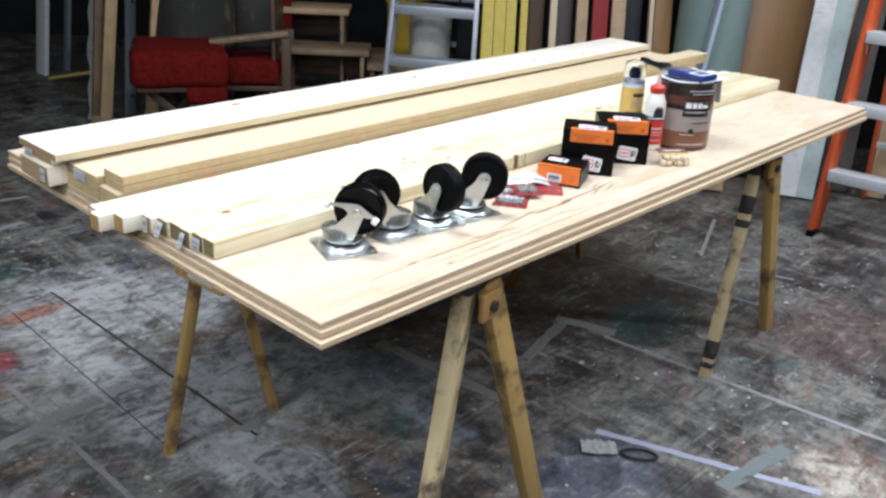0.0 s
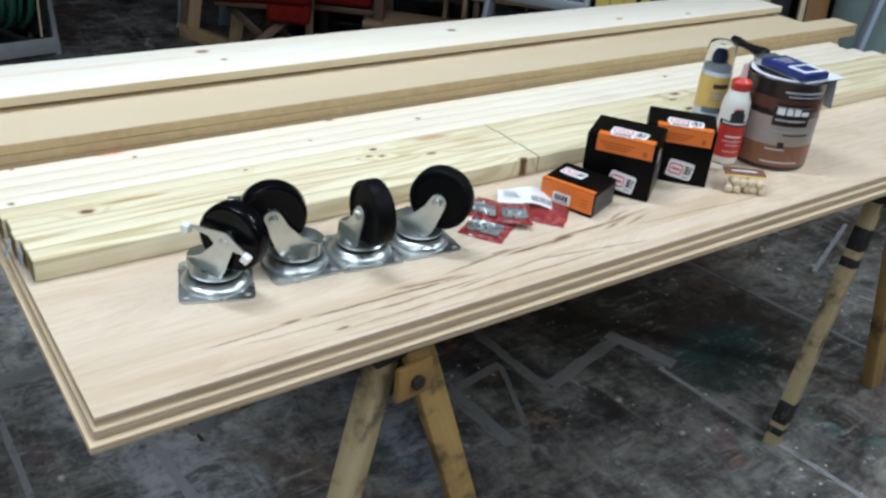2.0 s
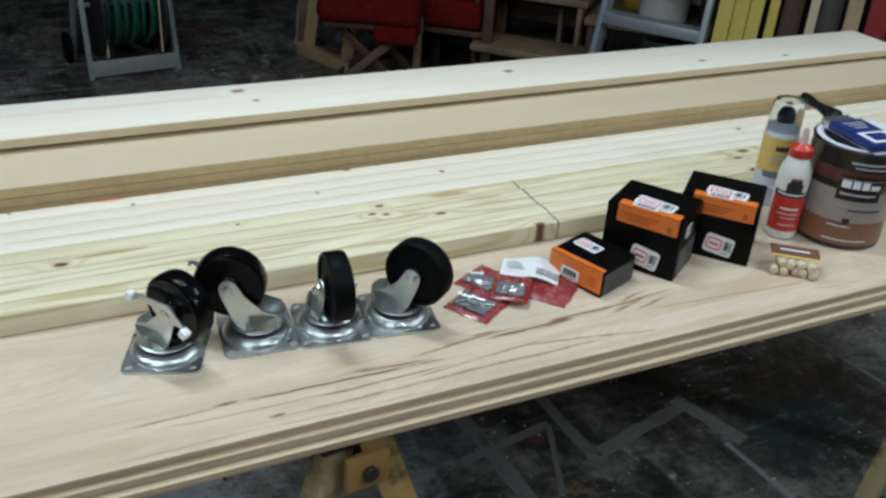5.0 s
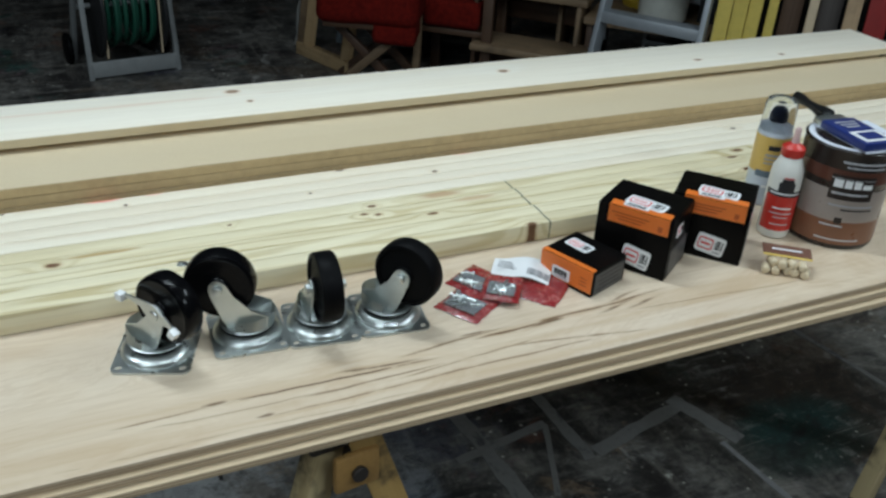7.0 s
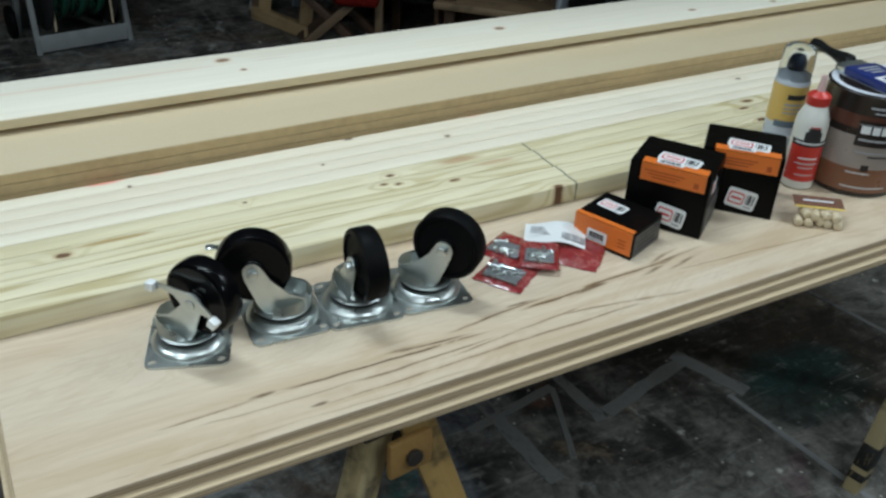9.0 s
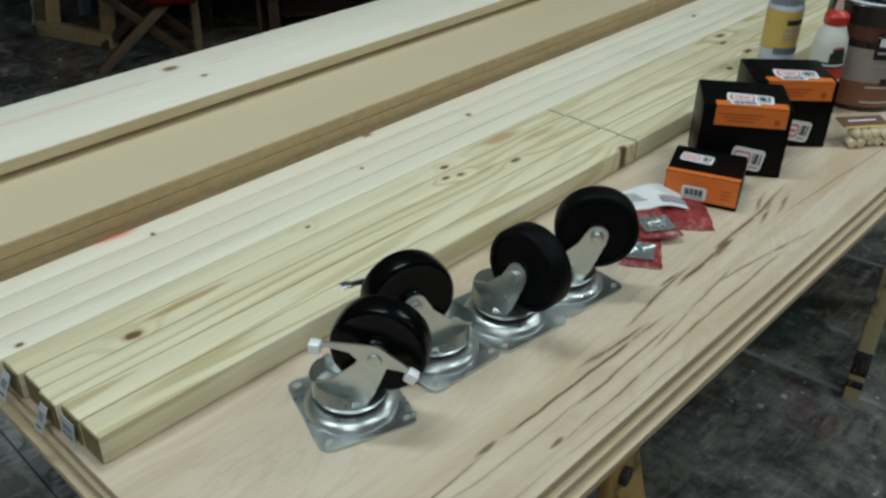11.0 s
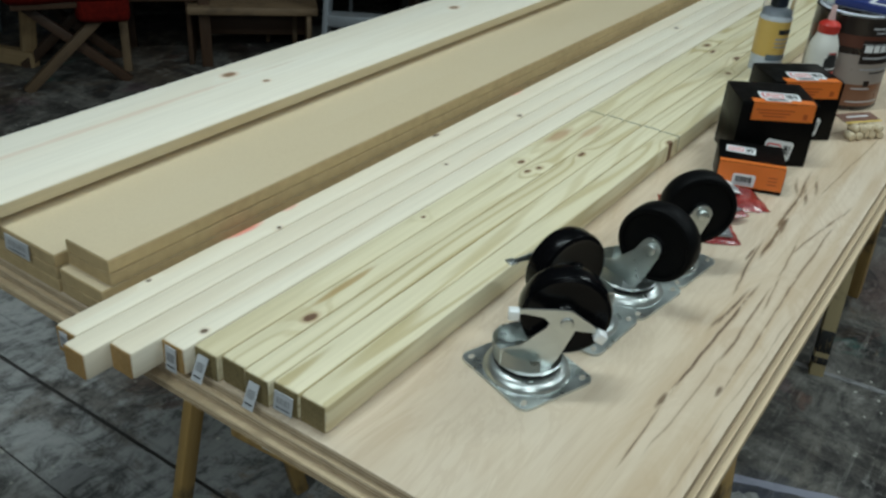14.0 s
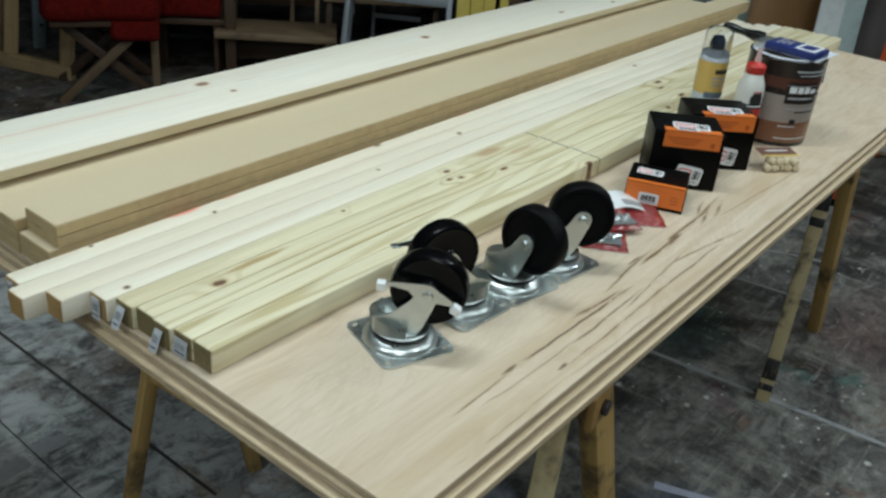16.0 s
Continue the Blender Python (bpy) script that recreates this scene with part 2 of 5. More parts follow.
def floor_mat():
    """Dark painted shop floor: layers of old paint, strokes along the boards, scuffs, dust, chips and drips."""
    n = Nodes("painted_shop_floor")
    mid = n.noise(n.co, 3.4, 7, 0.7, 0.6)
    fine = n.noise(n.co, 14, 7, 0.75)
    tiny = n.noise(n.co, 75, 5, 0.75)
    long_y = n.noise(n.stretch((11, 1.0, 1)), 1.0, 5, 0.7, 0.3)
    long_x = n.noise(n.stretch((1.2, 13, 1)), 1.0, 5, 0.7, 0.3)
    col = n.mix(n.ramp(mid, 0.38, 0.62), (0.024, 0.022, 0.023), (0.155, 0.15, 0.145))
    col = n.mix(n.ramp(long_y, 0.5, 0.64, 0, 0.5), col, (0.21, 0.20, 0.185))
    col = n.mix(n.ramp(long_x, 0.52, 0.66, 0, 0.45), col, (0.185, 0.17, 0.155))
    # where a lighter grey coat survives, and a bluish one beside it
    smear = n.math("ADD", n.math("MULTIPLY", n.noise(n.co, 4, 7, 0.72, 0.6), 0.9), n.math("MULTIPLY", n.noise(n.co, 17, 5, 0.7), 0.5))
    for kx, ky, rx, ry, colour, amount in ((0.50, 1.52, 0.44, 0.68, (0.40, 0.41, 0.43), 0.88), (0.40, 1.0, 0.26, 0.36, (0.33, 0.34, 0.36), 0.85), (0.72, 1.12, 0.28, 0.34, (0.27, 0.28, 0.29), 0.85), (0.84, 0.72, 0.07, 0.42, (0.24, 0.27, 0.33), 0.75), (0.38, 0.70, 0.16, 0.30, (0.30, 0.31, 0.33), 0.75), (0.85, 0.85, 0.30, 0.30, (0.19, 0.19, 0.19), 0.6), (1.48, -0.47, 0.13, 0.16, (0.40, 0.37, 0.33), 0.8), (0.06, 1.25, 0.14, 0.2, (0.24, 0.235, 0.23), 0.6), (2.3, 0.85, 0.5, 0.35, (0.17, 0.165, 0.155), 0.6)):
        d = n.vec("LENGTH", n.vec("DIVIDE", n.vec("SUBTRACT", n.co, (kx, ky, 0)), (rx, ry, 1)))
        col = n.mix(n.ramp(n.math("ADD", d, smear), 1.95, 1.25, 0, amount), col, colour)
    drag = n.noise(n.stretch((26, 2.2, 1), 3), 1.0, 6, 0.75, 0.4)
    col = n.mix(n.ramp(drag, 0.52, 0.7, 0, 0.55), col, (0.055, 0.052, 0.052))
    for scale, lo, colour, amount, off in ((1.9, 0.58, (0.13, 0.065, 0.05), 0.65, 3.0), (1.6, 0.60, (0.02, 0.095, 0.085), 0.6, 9.0), (1.3, 0.60, (0.035, 0.045, 0.09), 0.5, 15.0), (1.1, 0.52, (0.085, 0.06, 0.042), 0.55, 41.0), (2.6, 0.60, (0.19, 0.14, 0.10), 0.7, 21.0), (2.2, 0.6, (0.13, 0.085, 0.10), 0.6, 27.0), (3.4, 0.62, (0.32, 0.32, 0.32), 0.6, 33.0)):
        patch = n.noise(n.vec("ADD", n.co, (off, off * 0.7, 0)), scale, 7, 0.72, 0.5)
        col = n.mix(n.ramp(patch, lo, lo + 0.06, 0, amount), col, colour)
    for kx, ky, rx, ry, colour in ((0.97, 0.02, 0.24, 0.18, (0.055, 0.065, 0.105)), (1.89, 0.39, 0.22, 0.13, (0.02, 0.075, 0.07)), (2.34, -0.1, 0.34, 0.22, (0.11, 0.075, 0.075)), (1.75, 0.75, 0.30, 0.16, (0.012, 0.012, 0.014)), (1.95, 0.50, 0.34, 0.24, (0.020, 0.015, 0.012)), (0.26, 1.9, 0.16, 0.05, (0.30, 0.10, 0.05)), (1.9, 0.45, 0.2, 0.1, (0.015, 0.05, 0.05)), (0.05, 1.65, 0.06, 0.08, (0.25, 0.04, 0.05))):
        d = n.vec("LENGTH", n.vec("DIVIDE", n.vec("SUBTRACT", n.co, (kx, ky, 0)), (rx, ry, 1)))
        d = n.math("ADD", d, n.math("MULTIPLY", n.noise(n.co, 9, 6, 0.75), 1.4))
        col = n.mix(n.ramp(d, 1.95, 1.25, 0, 0.7), col, colour)
    col = n.mix(n.ramp(fine, 0.52, 0.70, 0, 0.6), col, (0.016, 0.016, 0.018))
    for turn, sx, lo, amount, off in ((4, 30, 0.60, 0.8, 0), (-35, 34, 0.63, 0.8, 4), (52, 26, 0.63, 0.8, 8), (93, 32, 0.60, 0.8, 12), (20, 44, 0.64, 0.7, 18), (70, 40, 0.64, 0.7, 23)):
        s = n.noise(n.stretch((1.5, sx, 1), turn, n.vec("ADD", n.co, (off, off, 0))), 1.0, 4, 0.65)
        mask = n.ramp(n.noise(n.vec("ADD", n.co, (off * 2.0, 0, 0)), 2.6, 5), 0.48, 0.6)
        col = n.mix(n.math("MULTIPLY", n.ramp(s, lo - 0.03, lo + 0.10), n.math("MULTIPLY", mask, amount * 0.6)), col, (0.34, 0.335, 0.325))
    warped = n.vec("ADD", n.co, n.vec("MULTIPLY", (0.03, 0.03, 0), (1, 1, 0)))
    for scale, r in ((11, 0.10), (26, 0.11)):
        drip = n.math("ADD", n.cells(warped, scale), n.math("MULTIPLY", n.noise(n.co, scale * 4.0, 3), 0.22))
        col = n.mix(n.math("MULTIPLY", n.ramp(drip, r + 0.15, r + 0.06), n.ramp(n.noise(n.co, 2.1, 5), 0.46, 0.58, 0, 0.85)), col, (0.52, 0.52, 0.49))
    col = n.mix(n.ramp(tiny, 0.55, 0.75, 0, 0.25), col, (0.36, 0.36, 0.35))
    mottle = n.math("ADD", n.math("MULTIPLY", n.noise(n.stretch((9, 17, 1), 40), 1.0, 7, 0.75, 1.5), 0.5), n.math("MULTIPLY", n.noise(n.co, 6.5, 7, 0.75, 1.2), 0.5))
    col = n.mix(n.ramp(mottle, 0.38, 0.55, 0.78, 0.0), col, (0.018, 0.018, 0.02))
    col = n.mix(n.ramp(mottle, 0.53, 0.66, 0.0, 0.4), col, (0.38, 0.38, 0.385))
    col = n.mix(1.0, col, (1.24, 1.22, 1.14), "MULTIPLY")
    n.bump(n.math("ADD", fine, n.math("MULTIPLY", tiny, 0.4)), 0.3, 0.0015)
    return n.done(col, n.ramp(mid, 0.3, 0.7, 0.34, 0.62), 0.0, **{"Specular IOR Level": 0.2})


def plywood_mat():
    """Pale plywood face with cathedral figure and dark burl streaks near its long front edge."""
    n = Nodes("birch_plywood_face")
    flow = n.noise(n.stretch((0.8, 5.0, 5.0)), 1.0, 3, 0.5, 0.5)
    wave = n.math("SINE", n.math("MULTIPLY", flow, 70.0))
    late = n.ramp(wave, 0.2, 1.0)
    fine = n.noise(n.stretch((7, 140, 20)), 1.0, 3, 0.6)
    blotch = n.noise(n.stretch((1.6, 4, 4)), 1.0, 4, 0.6)
    pale, ring = (0.65, 0.53, 0.395), (0.555, 0.43, 0.30)
    col = n.mix(n.math("MULTIPLY", late, 0.30), pale, ring)
    swirl = n.noise(n.stretch((2.6, 7, 4)), 1.0, 5, 0.65, 1.6)
    col = n.mix(n.ramp(swirl, 0.44, 0.64, 0, 0.75), col, (0.53, 0.395, 0.265))
    curl = n.ramp(n.math("SINE", n.math("MULTIPLY", swirl, 46.0)), 0.3, 1.0)
    col = n.mix(n.math("MULTIPLY", curl, n.ramp(blotch, 0.38, 0.62, 0.10, 0.5)), col, (0.49, 0.36, 0.235))
    col = n.mix(n.ramp(blotch, 0.4, 0.7, 0, 0.5), col, (0.70, 0.60, 0.49))
    col = n.mix(n.ramp(fine, 0.4, 0.75, 0, 0.22), col, (0.42, 0.30, 0.18))
    # Burl streaks: long thin dark lines with soft tan edges, along the front edge.
    sep = n.tree.nodes.new("ShaderNodeSeparateXYZ")
    n.put(sep.inputs[0], n.co)
    px, py = sep.outputs[0], sep.outputs[1]
    bend = n.math("MULTIPLY", n.math("SUBTRACT", n.noise(n.stretch((5.0, 14.0, 0)), 1.0, 3, 0.55), 0.5), 0.020)
    fray = n.noise(n.stretch((16, 160, 0)), 1.0, 4, 0.7)
    band = n.math("MULTIPLY", n.ramp(py, 0.0, 0.02), n.ramp(py, 0.14, 0.09))
    band = n.math("MULTIPLY", band, n.ramp(px, 1.6, 1.1))
    figure = n.noise(n.stretch((1.1, 30, 0)), 1.0, 3, 0.55, 0.2)
    col = n.mix(n.math("MULTIPLY", band, n.ramp(figure, 0.42, 0.6, 0, 0.45)), col, (0.47, 0.33, 0.19))
    for x0, y0, x1, y1, w, dark in ((0.165, 0.080, 0.32, 0.084, 0.0011, 0.9), (0.30, 0.084, 0.64, 0.077, 0.0016, 0.95), (0.46, 0.092, 0.62, 0.083, 0.0020, 0.9), (0.56, 0.098, 0.77, 0.116, 0.0015, 0.85), (0.68, 0.098, 1.07, 0.124, 0.0018, 0.9), (0.355, 0.038, 0.90, 0.041, 0.0012, 0.75), (0.40, 0.058, 0.64, 0.062, 0.0013, 0.75), (0.69, 0.101, 0.87, 0.104, 0.0022, 0.8), (0.72, 0.070, 0.98, 0.030, 0.0014, 0.7), (0.20, 0.066, 0.46, 0.060, 0.0010, 0.45), (0.54, 0.050, 0.82, 0.074, 0.0012, 0.6), (0.95, 0.09, 1.35, 0.06, 0.0010, 0.5), (0.10, 0.025, 0.60, 0.018, 0.0010, 0.35), (0.90, 0.096, 1.02, 0.124, 0.0024, 0.85), (0.95, 0.094, 1.06, 0.112, 0.0020, 0.8), (0.93, 0.116, 1.03, 0.142, 0.0022, 0.8), (0.69, 0.146, 0.74, 0.130, 0.0014, 0.6), (0.70, 0.156, 0.75, 0.142, 0.0013, 0.6)):
        line = n.math("ADD", n.math("MULTIPLY_ADD", px, (y1 - y0) / (x1 - x0), y0 - x0 * (y1 - y0) / (x1 - x0)), bend)
        off = n.math("DIVIDE", n.math("ABSOLUTE", n.math("SUBTRACT", py, line)), w)
        span = n.math("MULTIPLY", n.ramp(px, x0, x0 + 0.05), n.ramp(px, x1, x1 - 0.07))
        span = n.math("MULTIPLY", span, n.ramp(fray, 0.34, 0.52))
        col = n.mix(n.math("MULTIPLY", span, n.ramp(off, 5.0, 0.8, 0, 0.35 * dark)), col, (0.40, 0.25, 0.12))
        col = n.mix(n.math("MULTIPLY", span, n.ramp(off, 1.6, 0.5, 0, dark)), col, (0.11, 0.06, 0.03))
    for kx, ky, rx, ry in ((0.307, 0.086, 0.020, 0.004), (0.363, 0.040, 0.014, 0.004), (0.70, 0.115, 0.03, 0.003), (0.83, 0.105, 0.022, 0.004)):
        d = n.vec("LENGTH", n.vec("DIVIDE", n.vec("SUBTRACT", n.co, (kx, ky, 0)), (rx, ry, 9)))
        d = n.math("ADD", d, n.math("MULTIPLY", n.noise(n.stretch((40, 90, 0)), 1.0, 3), 1.3))
        col = n.mix(n.ramp(d, 1.75, 0.9, 0, 0.85), col, (0.12, 0.065, 0.03))
    n.bump(n.math("ADD", fine, n.math("MULTIPLY", late, 0.3)), 0.12, 0.0006)
    return n.done(col, n.ramp(fine, 0.2, 0.8, 0.42, 0.6), 0.0)


def ply_edge_mat(name, a, b):
    n = Nodes(name)
    own = n.vec("ADD", n.co, n.spread())
    sep = n.tree.nodes.new("ShaderNodeSeparateXYZ")
    n.put(sep.inputs[0], n.co)
    ply = n.ramp(n.math("SINE", n.math("MULTIPLY", sep.outputs[2], 1500.0)), -0.3, 0.5)
    col = n.mix(ply, a, b)
    col = n.mix(n.ramp(n.noise(n.stretch((5, 30, 200), co=own), 1.0, 4), 0.4, 0.7, 0, 0.45), col, tuple(c * 0.5 for c in a))
    return n.done(col, 0.7, 0.0)


def mdf_mat():
    n = Nodes("raw_fibreboard")
    own = n.vec("ADD", n.co, n.spread())
    f = n.noise(own, 260, 3, 0.7)
    b = n.noise(own, 3.0, 4)
    sep = n.tree.nodes.new("ShaderNodeSeparateXYZ")
    n.put(sep.inputs[0], n.co)
    col = n.mix(n.ramp(f, 0.35, 0.7, 0, 0.3), (0.62, 0.505, 0.335), (0.52, 0.405, 0.255))
    col = n.mix(n.ramp(b, 0.35, 0.7, 0, 0.3), col, (0.65, 0.55, 0.39))
    n.bump(f, 0.1, 0.0004)
    return n.done(col, 0.72, 0.0)


def steel_mat(name, colour=(0.62, 0.63, 0.62), rough=0.3):
    n = Nodes(name)
    own = n.vec("ADD", n.co, n.spread())
    f = n.noise(own, 38, 4, 0.6)
    col = n.mix(n.ramp(f, 0.4, 0.8, 0, 0.22), colour, tuple(c * 0.7 for c in colour))
    n.bump(n.noise(own, 60, 2), 0.008, 0.0003)
    return n.done(col, n.ramp(f, 0.25, 0.75, rough - 0.05, rough + 0.1), 0.94)


FLOOR = floor_mat()
PLY = plywood_mat()
PLY_EDGE = ply_edge_mat("plywood_edge", (0.40, 0.285, 0.175), (0.62, 0.49, 0.34))
PLY_LOW = wood("under_sheet_wood", (0.64, 0.50, 0.33), (0.52, 0.38, 0.23), lines=0.3, rings=18)
PLY_UNDER = ply_edge_mat("under_sheet_edge", (0.42, 0.29, 0.17), (0.63, 0.50, 0.33))
GAP_DARK = plain("dark_gap_fill", (0.13, 0.075, 0.045), 0.7, vary=0.3, scale=60)
MDF = mdf_mat()
ZINC = steel_mat("zinc_plated_steel", (0.60, 0.635, 0.62), 0.30)
ALU = plain("dull_aluminium", (0.42, 0.45, 0.48), 0.45, 0.6, vary=0.35, scale=14, bump=0.05)
BOLT = plain("rusty_bolt_steel", (0.06, 0.05, 0.045), 0.5, 0.6, vary=0.4)
GLOSS_BLACK = plain("glossy_black_polymer", (0.003, 0.003, 0.0035), 0.2, vary=0.1, bump=0.0, **{"Specular IOR Level": 0.1})
RUBBER = plain("black_rubber", (0.004, 0.004, 0.0043), 0.5, vary=0.3, scale=80, bump=0.1, **{"Specular IOR Level": 0.06})
CARD_BLACK = plain("black_printed_card", (0.003, 0.0028, 0.0028), 0.36, vary=0.3, scale=40, bump=0.03, **{"Specular IOR Level": 0.08})
CARD_SIDE = plain("dark_grey_print", (0.05, 0.05, 0.052), 0.4, vary=0.3)
ORANGE = plain("orange_print", (0.72, 0.17, 0.025), 0.42, vary=0.1, bump=0.02)
DARK_ORANGE = plain("dark_orange_print", (0.42, 0.08, 0.012), 0.42, vary=0.1, bump=0.0)
PAPER = plain("white_sticker_paper", (0.76, 0.76, 0.76), 0.5, vary=0.06, bump=0.0)
TAG_PAPER = plain("dull_white_tag_paper", (0.50, 0.51, 0.53), 0.55, vary=0.3, scale=60, bump=0.2)
INK = plain("black_ink", (0.02, 0.02, 0.022), 0.5, vary=0.05, bump=0.0)
GREY_INK = plain("grey_ink", (0.32, 0.32, 0.33), 0.5, vary=0.05, bump=0.0)
RED_INK = plain("red_ink", (0.62, 0.06, 0.06), 0.45, vary=0.08, bump=0.0)
TREATED = [(0.77, 0.69, 0.485), (0.49, 0.385, 0.18)]
WHITEWOOD = [(0.83, 0.757, 0.615), (0.71, 0.59, 0.43)]
END_PALE = wood("whitewood_end_grain", (0.42, 0.26, 0.10), (0.30, 0.17, 0.06), rings=60, lines=0.5, dirt=0.1, grain=60)
END_GRAIN = wood("end_grain", (0.26, 0.20, 0.09), (0.08, 0.055, 0.025), rings=60, lines=0.7, dirt=0.2, grain=60)
BLACK_WALL = plain("black_painted_wall", (0.006, 0.0058, 0.0055), 0.85, vary=0.4, scale=5)
CEIL = plain("dark_ceiling_paint", (0.06, 0.06, 0.062), 0.8, vary=0.3, scale=3)
LEG_WOOD = wood("old_varnished_pine", (0.46, 0.29, 0.10), (0.31, 0.18, 0.05), lines=0.6, dirt=0.75, rough=0.5)
LEG_PALE = wood("paint_spattered_pine", (0.50, 0.40, 0.22), (0.36, 0.25, 0.11), lines=0.5, dirt=0.9, rough=0.55)
GUSSET = scuffed("rust_stained_block", (0.36, 0.20, 0.06), (0.04, 0.026, 0.018), 1.0, 16)
BEAM = scuffed("tarred_beam_wood", (0.03, 0.022, 0.016), (0.22, 0.13, 0.06), 0.6, 9)

# ---------------------------------------------------------------- the room
bm = bmesh.new()
bmesh.ops.create_grid(bm, x_segments=2, y_segments=2, size=1.0, matrix=ROOM @ Matrix.Translation((0, 0.75, 0)) @ Matrix.Diagonal((6.2, 6.2, 1, 1)))
tagged(mesh_ob("floor", bm, FLOOR), "dark scuffed shop floor with layers of old paint", "floor", kind="structure")
tagged(mesh_ob("ceiling", box_bm(12.4, 12.4, 0.2, 0, (0, 0.75, 3.3)), CEIL), "dark painted ceiling", "ceiling", kind="structure").matrix_basis = ROOM
for name, sx, sy, x, y in (("wall_north", 12.4, 0.2, 0, 6.85), ("wall_south", 12.4, 0.2, 0, -5.35), ("wall_east", 0.2, 12.0, 6.1, 0.75), ("wall_west", 0.2, 12.0, -6.1, 0.75)):
    tagged(mesh_ob(name, box_bm(sx, sy, 3.2, 0, (x, y, 1.6)), BLACK_WALL), "black painted shop wall", "wall", kind="structure").matrix_basis = ROOM
tagged(mesh_ob("wall_partition", box_bm(5.6, 0.12, 3.2, 0, (3.2, 4.15, 1.6)), BLACK_WALL), "black painted partition behind the leaning boards", "wall", kind="structure").matrix_basis = ROOM


# old tape, paint lines and seams on the floor
TAPE = scuffed("worn_grey_tape", (0.20, 0.198, 0.19), (0.075, 0.075, 0.078), 1.0, 9, 0.6, (1, 2, 1))
LAVENDER = scuffed("worn_lavender_tape", (0.33, 0.34, 0.42), (0.12, 0.12, 0.14), 0.8, 9, 0.5, (1, 2, 1))
TEAL_TAPE = scuffed("worn_teal_tape", (0.15, 0.175, 0.175), (0.07, 0.07, 0.068), 1.0, 9, 0.5, (1, 2, 1))
SEAM = scuffed("dirty_seam", (0.035, 0.031, 0.028), (0.17, 0.17, 0.17), 1.0, 11, 0.8, (1, 2, 1))
WHITE_LINE = scuffed("worn_white_line", (0.27, 0.27, 0.27), (0.085, 0.085, 0.09), 1.0, 8, 0.6, (1, 3, 1))
STRIPS = [
    # from, to, width, material, words
    ((-0.13, 1.20), (0.18, 1.25), 0.055, TAPE, "worn beige tape"), ((0.20, 1.252), (0.29, 1.267), 0.060, WHITE_LINE, "pale square of tape"),
    ((0.388, 2.02), (0.411, 0.78), 0.010, SEAM, "dark open seam"), ((0.218, 1.95), (0.200, 0.88), 0.004, SEAM, "dark dirty seam"),
    ((0.015, 1.50), (0.022, 0.75), 0.018, TAPE, "worn pale line"), ((0.29, 1.00), (0.33, 0.55), 0.030, WHITE_LINE, "worn bluish line"),
    ((0.393, 0.824), (0.74, 0.912), 0.045, TAPE, "worn pale tape"),
    ((1.150, 0.135), (1.36, -0.45), 0.028, LAVENDER, "lavender tape"), ((1.66, 0.45), (1.76, -0.60), 0.020, WHITE_LINE, "worn white line"),
    ((1.640, 0.65), (1.715, 0.44), 0.055, TAPE, "pale tape remnant"), ((1.18, -0.25), (1.49, -0.293), 0.050, TEAL_TAPE, "worn teal tape"),
    ((2.606, 0.59), (3.07, 0.768), 0.018, WHITE_LINE, "thin worn white line"), ((2.60, 0.41), (2.68, 0.20), 0.014, WHITE_LINE, "short white dash"),
    ((1.035, 0.95), (1.072, 0.40), 0.050, TAPE, "worn grey tape"), ((1.283, 0.92), (1.296, 0.52), 0.038, TAPE, "worn grey tape"),
    ((0.97, 0.634), (1.252, 0.684), 0.030, TAPE, "worn grey tape across"), ((1.32, 0.54), (1.655, 0.617), 0.045, TAPE, "wide worn grey tape"),
    ((1.25, 0.68), (1.15, 0.44), 0.018, TAPE, "thin slanting tape"),
    ((-0.3, 2.6), (0.6, 2.75), 0.03, WHITE_LINE, "worn white line"),
    ((0.0, 3.2), (0.75, 3.05), 0.02, WHITE_LINE, "faint white line"), ((2.2, 1.0), (2.35, 0.1), 0.02, TAPE, "worn pale line"),
]
for layer, (p, q, wide, material, words) in enumerate(STRIPS):
    rnd = random.Random(int(p[0] * 997 + q[1] * 331))
    length = math.dist(p, q)
    steps_n = max(4, int(length / 0.035))
    edge_a = [(length * j / steps_n, wide / 2 * (1 + rnd.uniform(-0.28, 0.08))) for j in range(steps_n + 1)]
    edge_b = [(length * j / steps_n, -wide / 2 * (1 + rnd.uniform(-0.28, 0.08))) for j in range(steps_n + 1)]
    ob = mesh_ob("floor_tape" if material is not SEAM else "floor_seam", prism_bm(edge_b + edge_a[::-1], 0.0006 + 0.00008 * layer), material)
    ob.matrix_basis = at(p[0], p[1], 0.0002, math.degrees(math.atan2(q[1] - p[1], q[0] - p[0])))
    tagged(ob, words + " on the dark shop floor", "floor marking", "old markings on the floor")

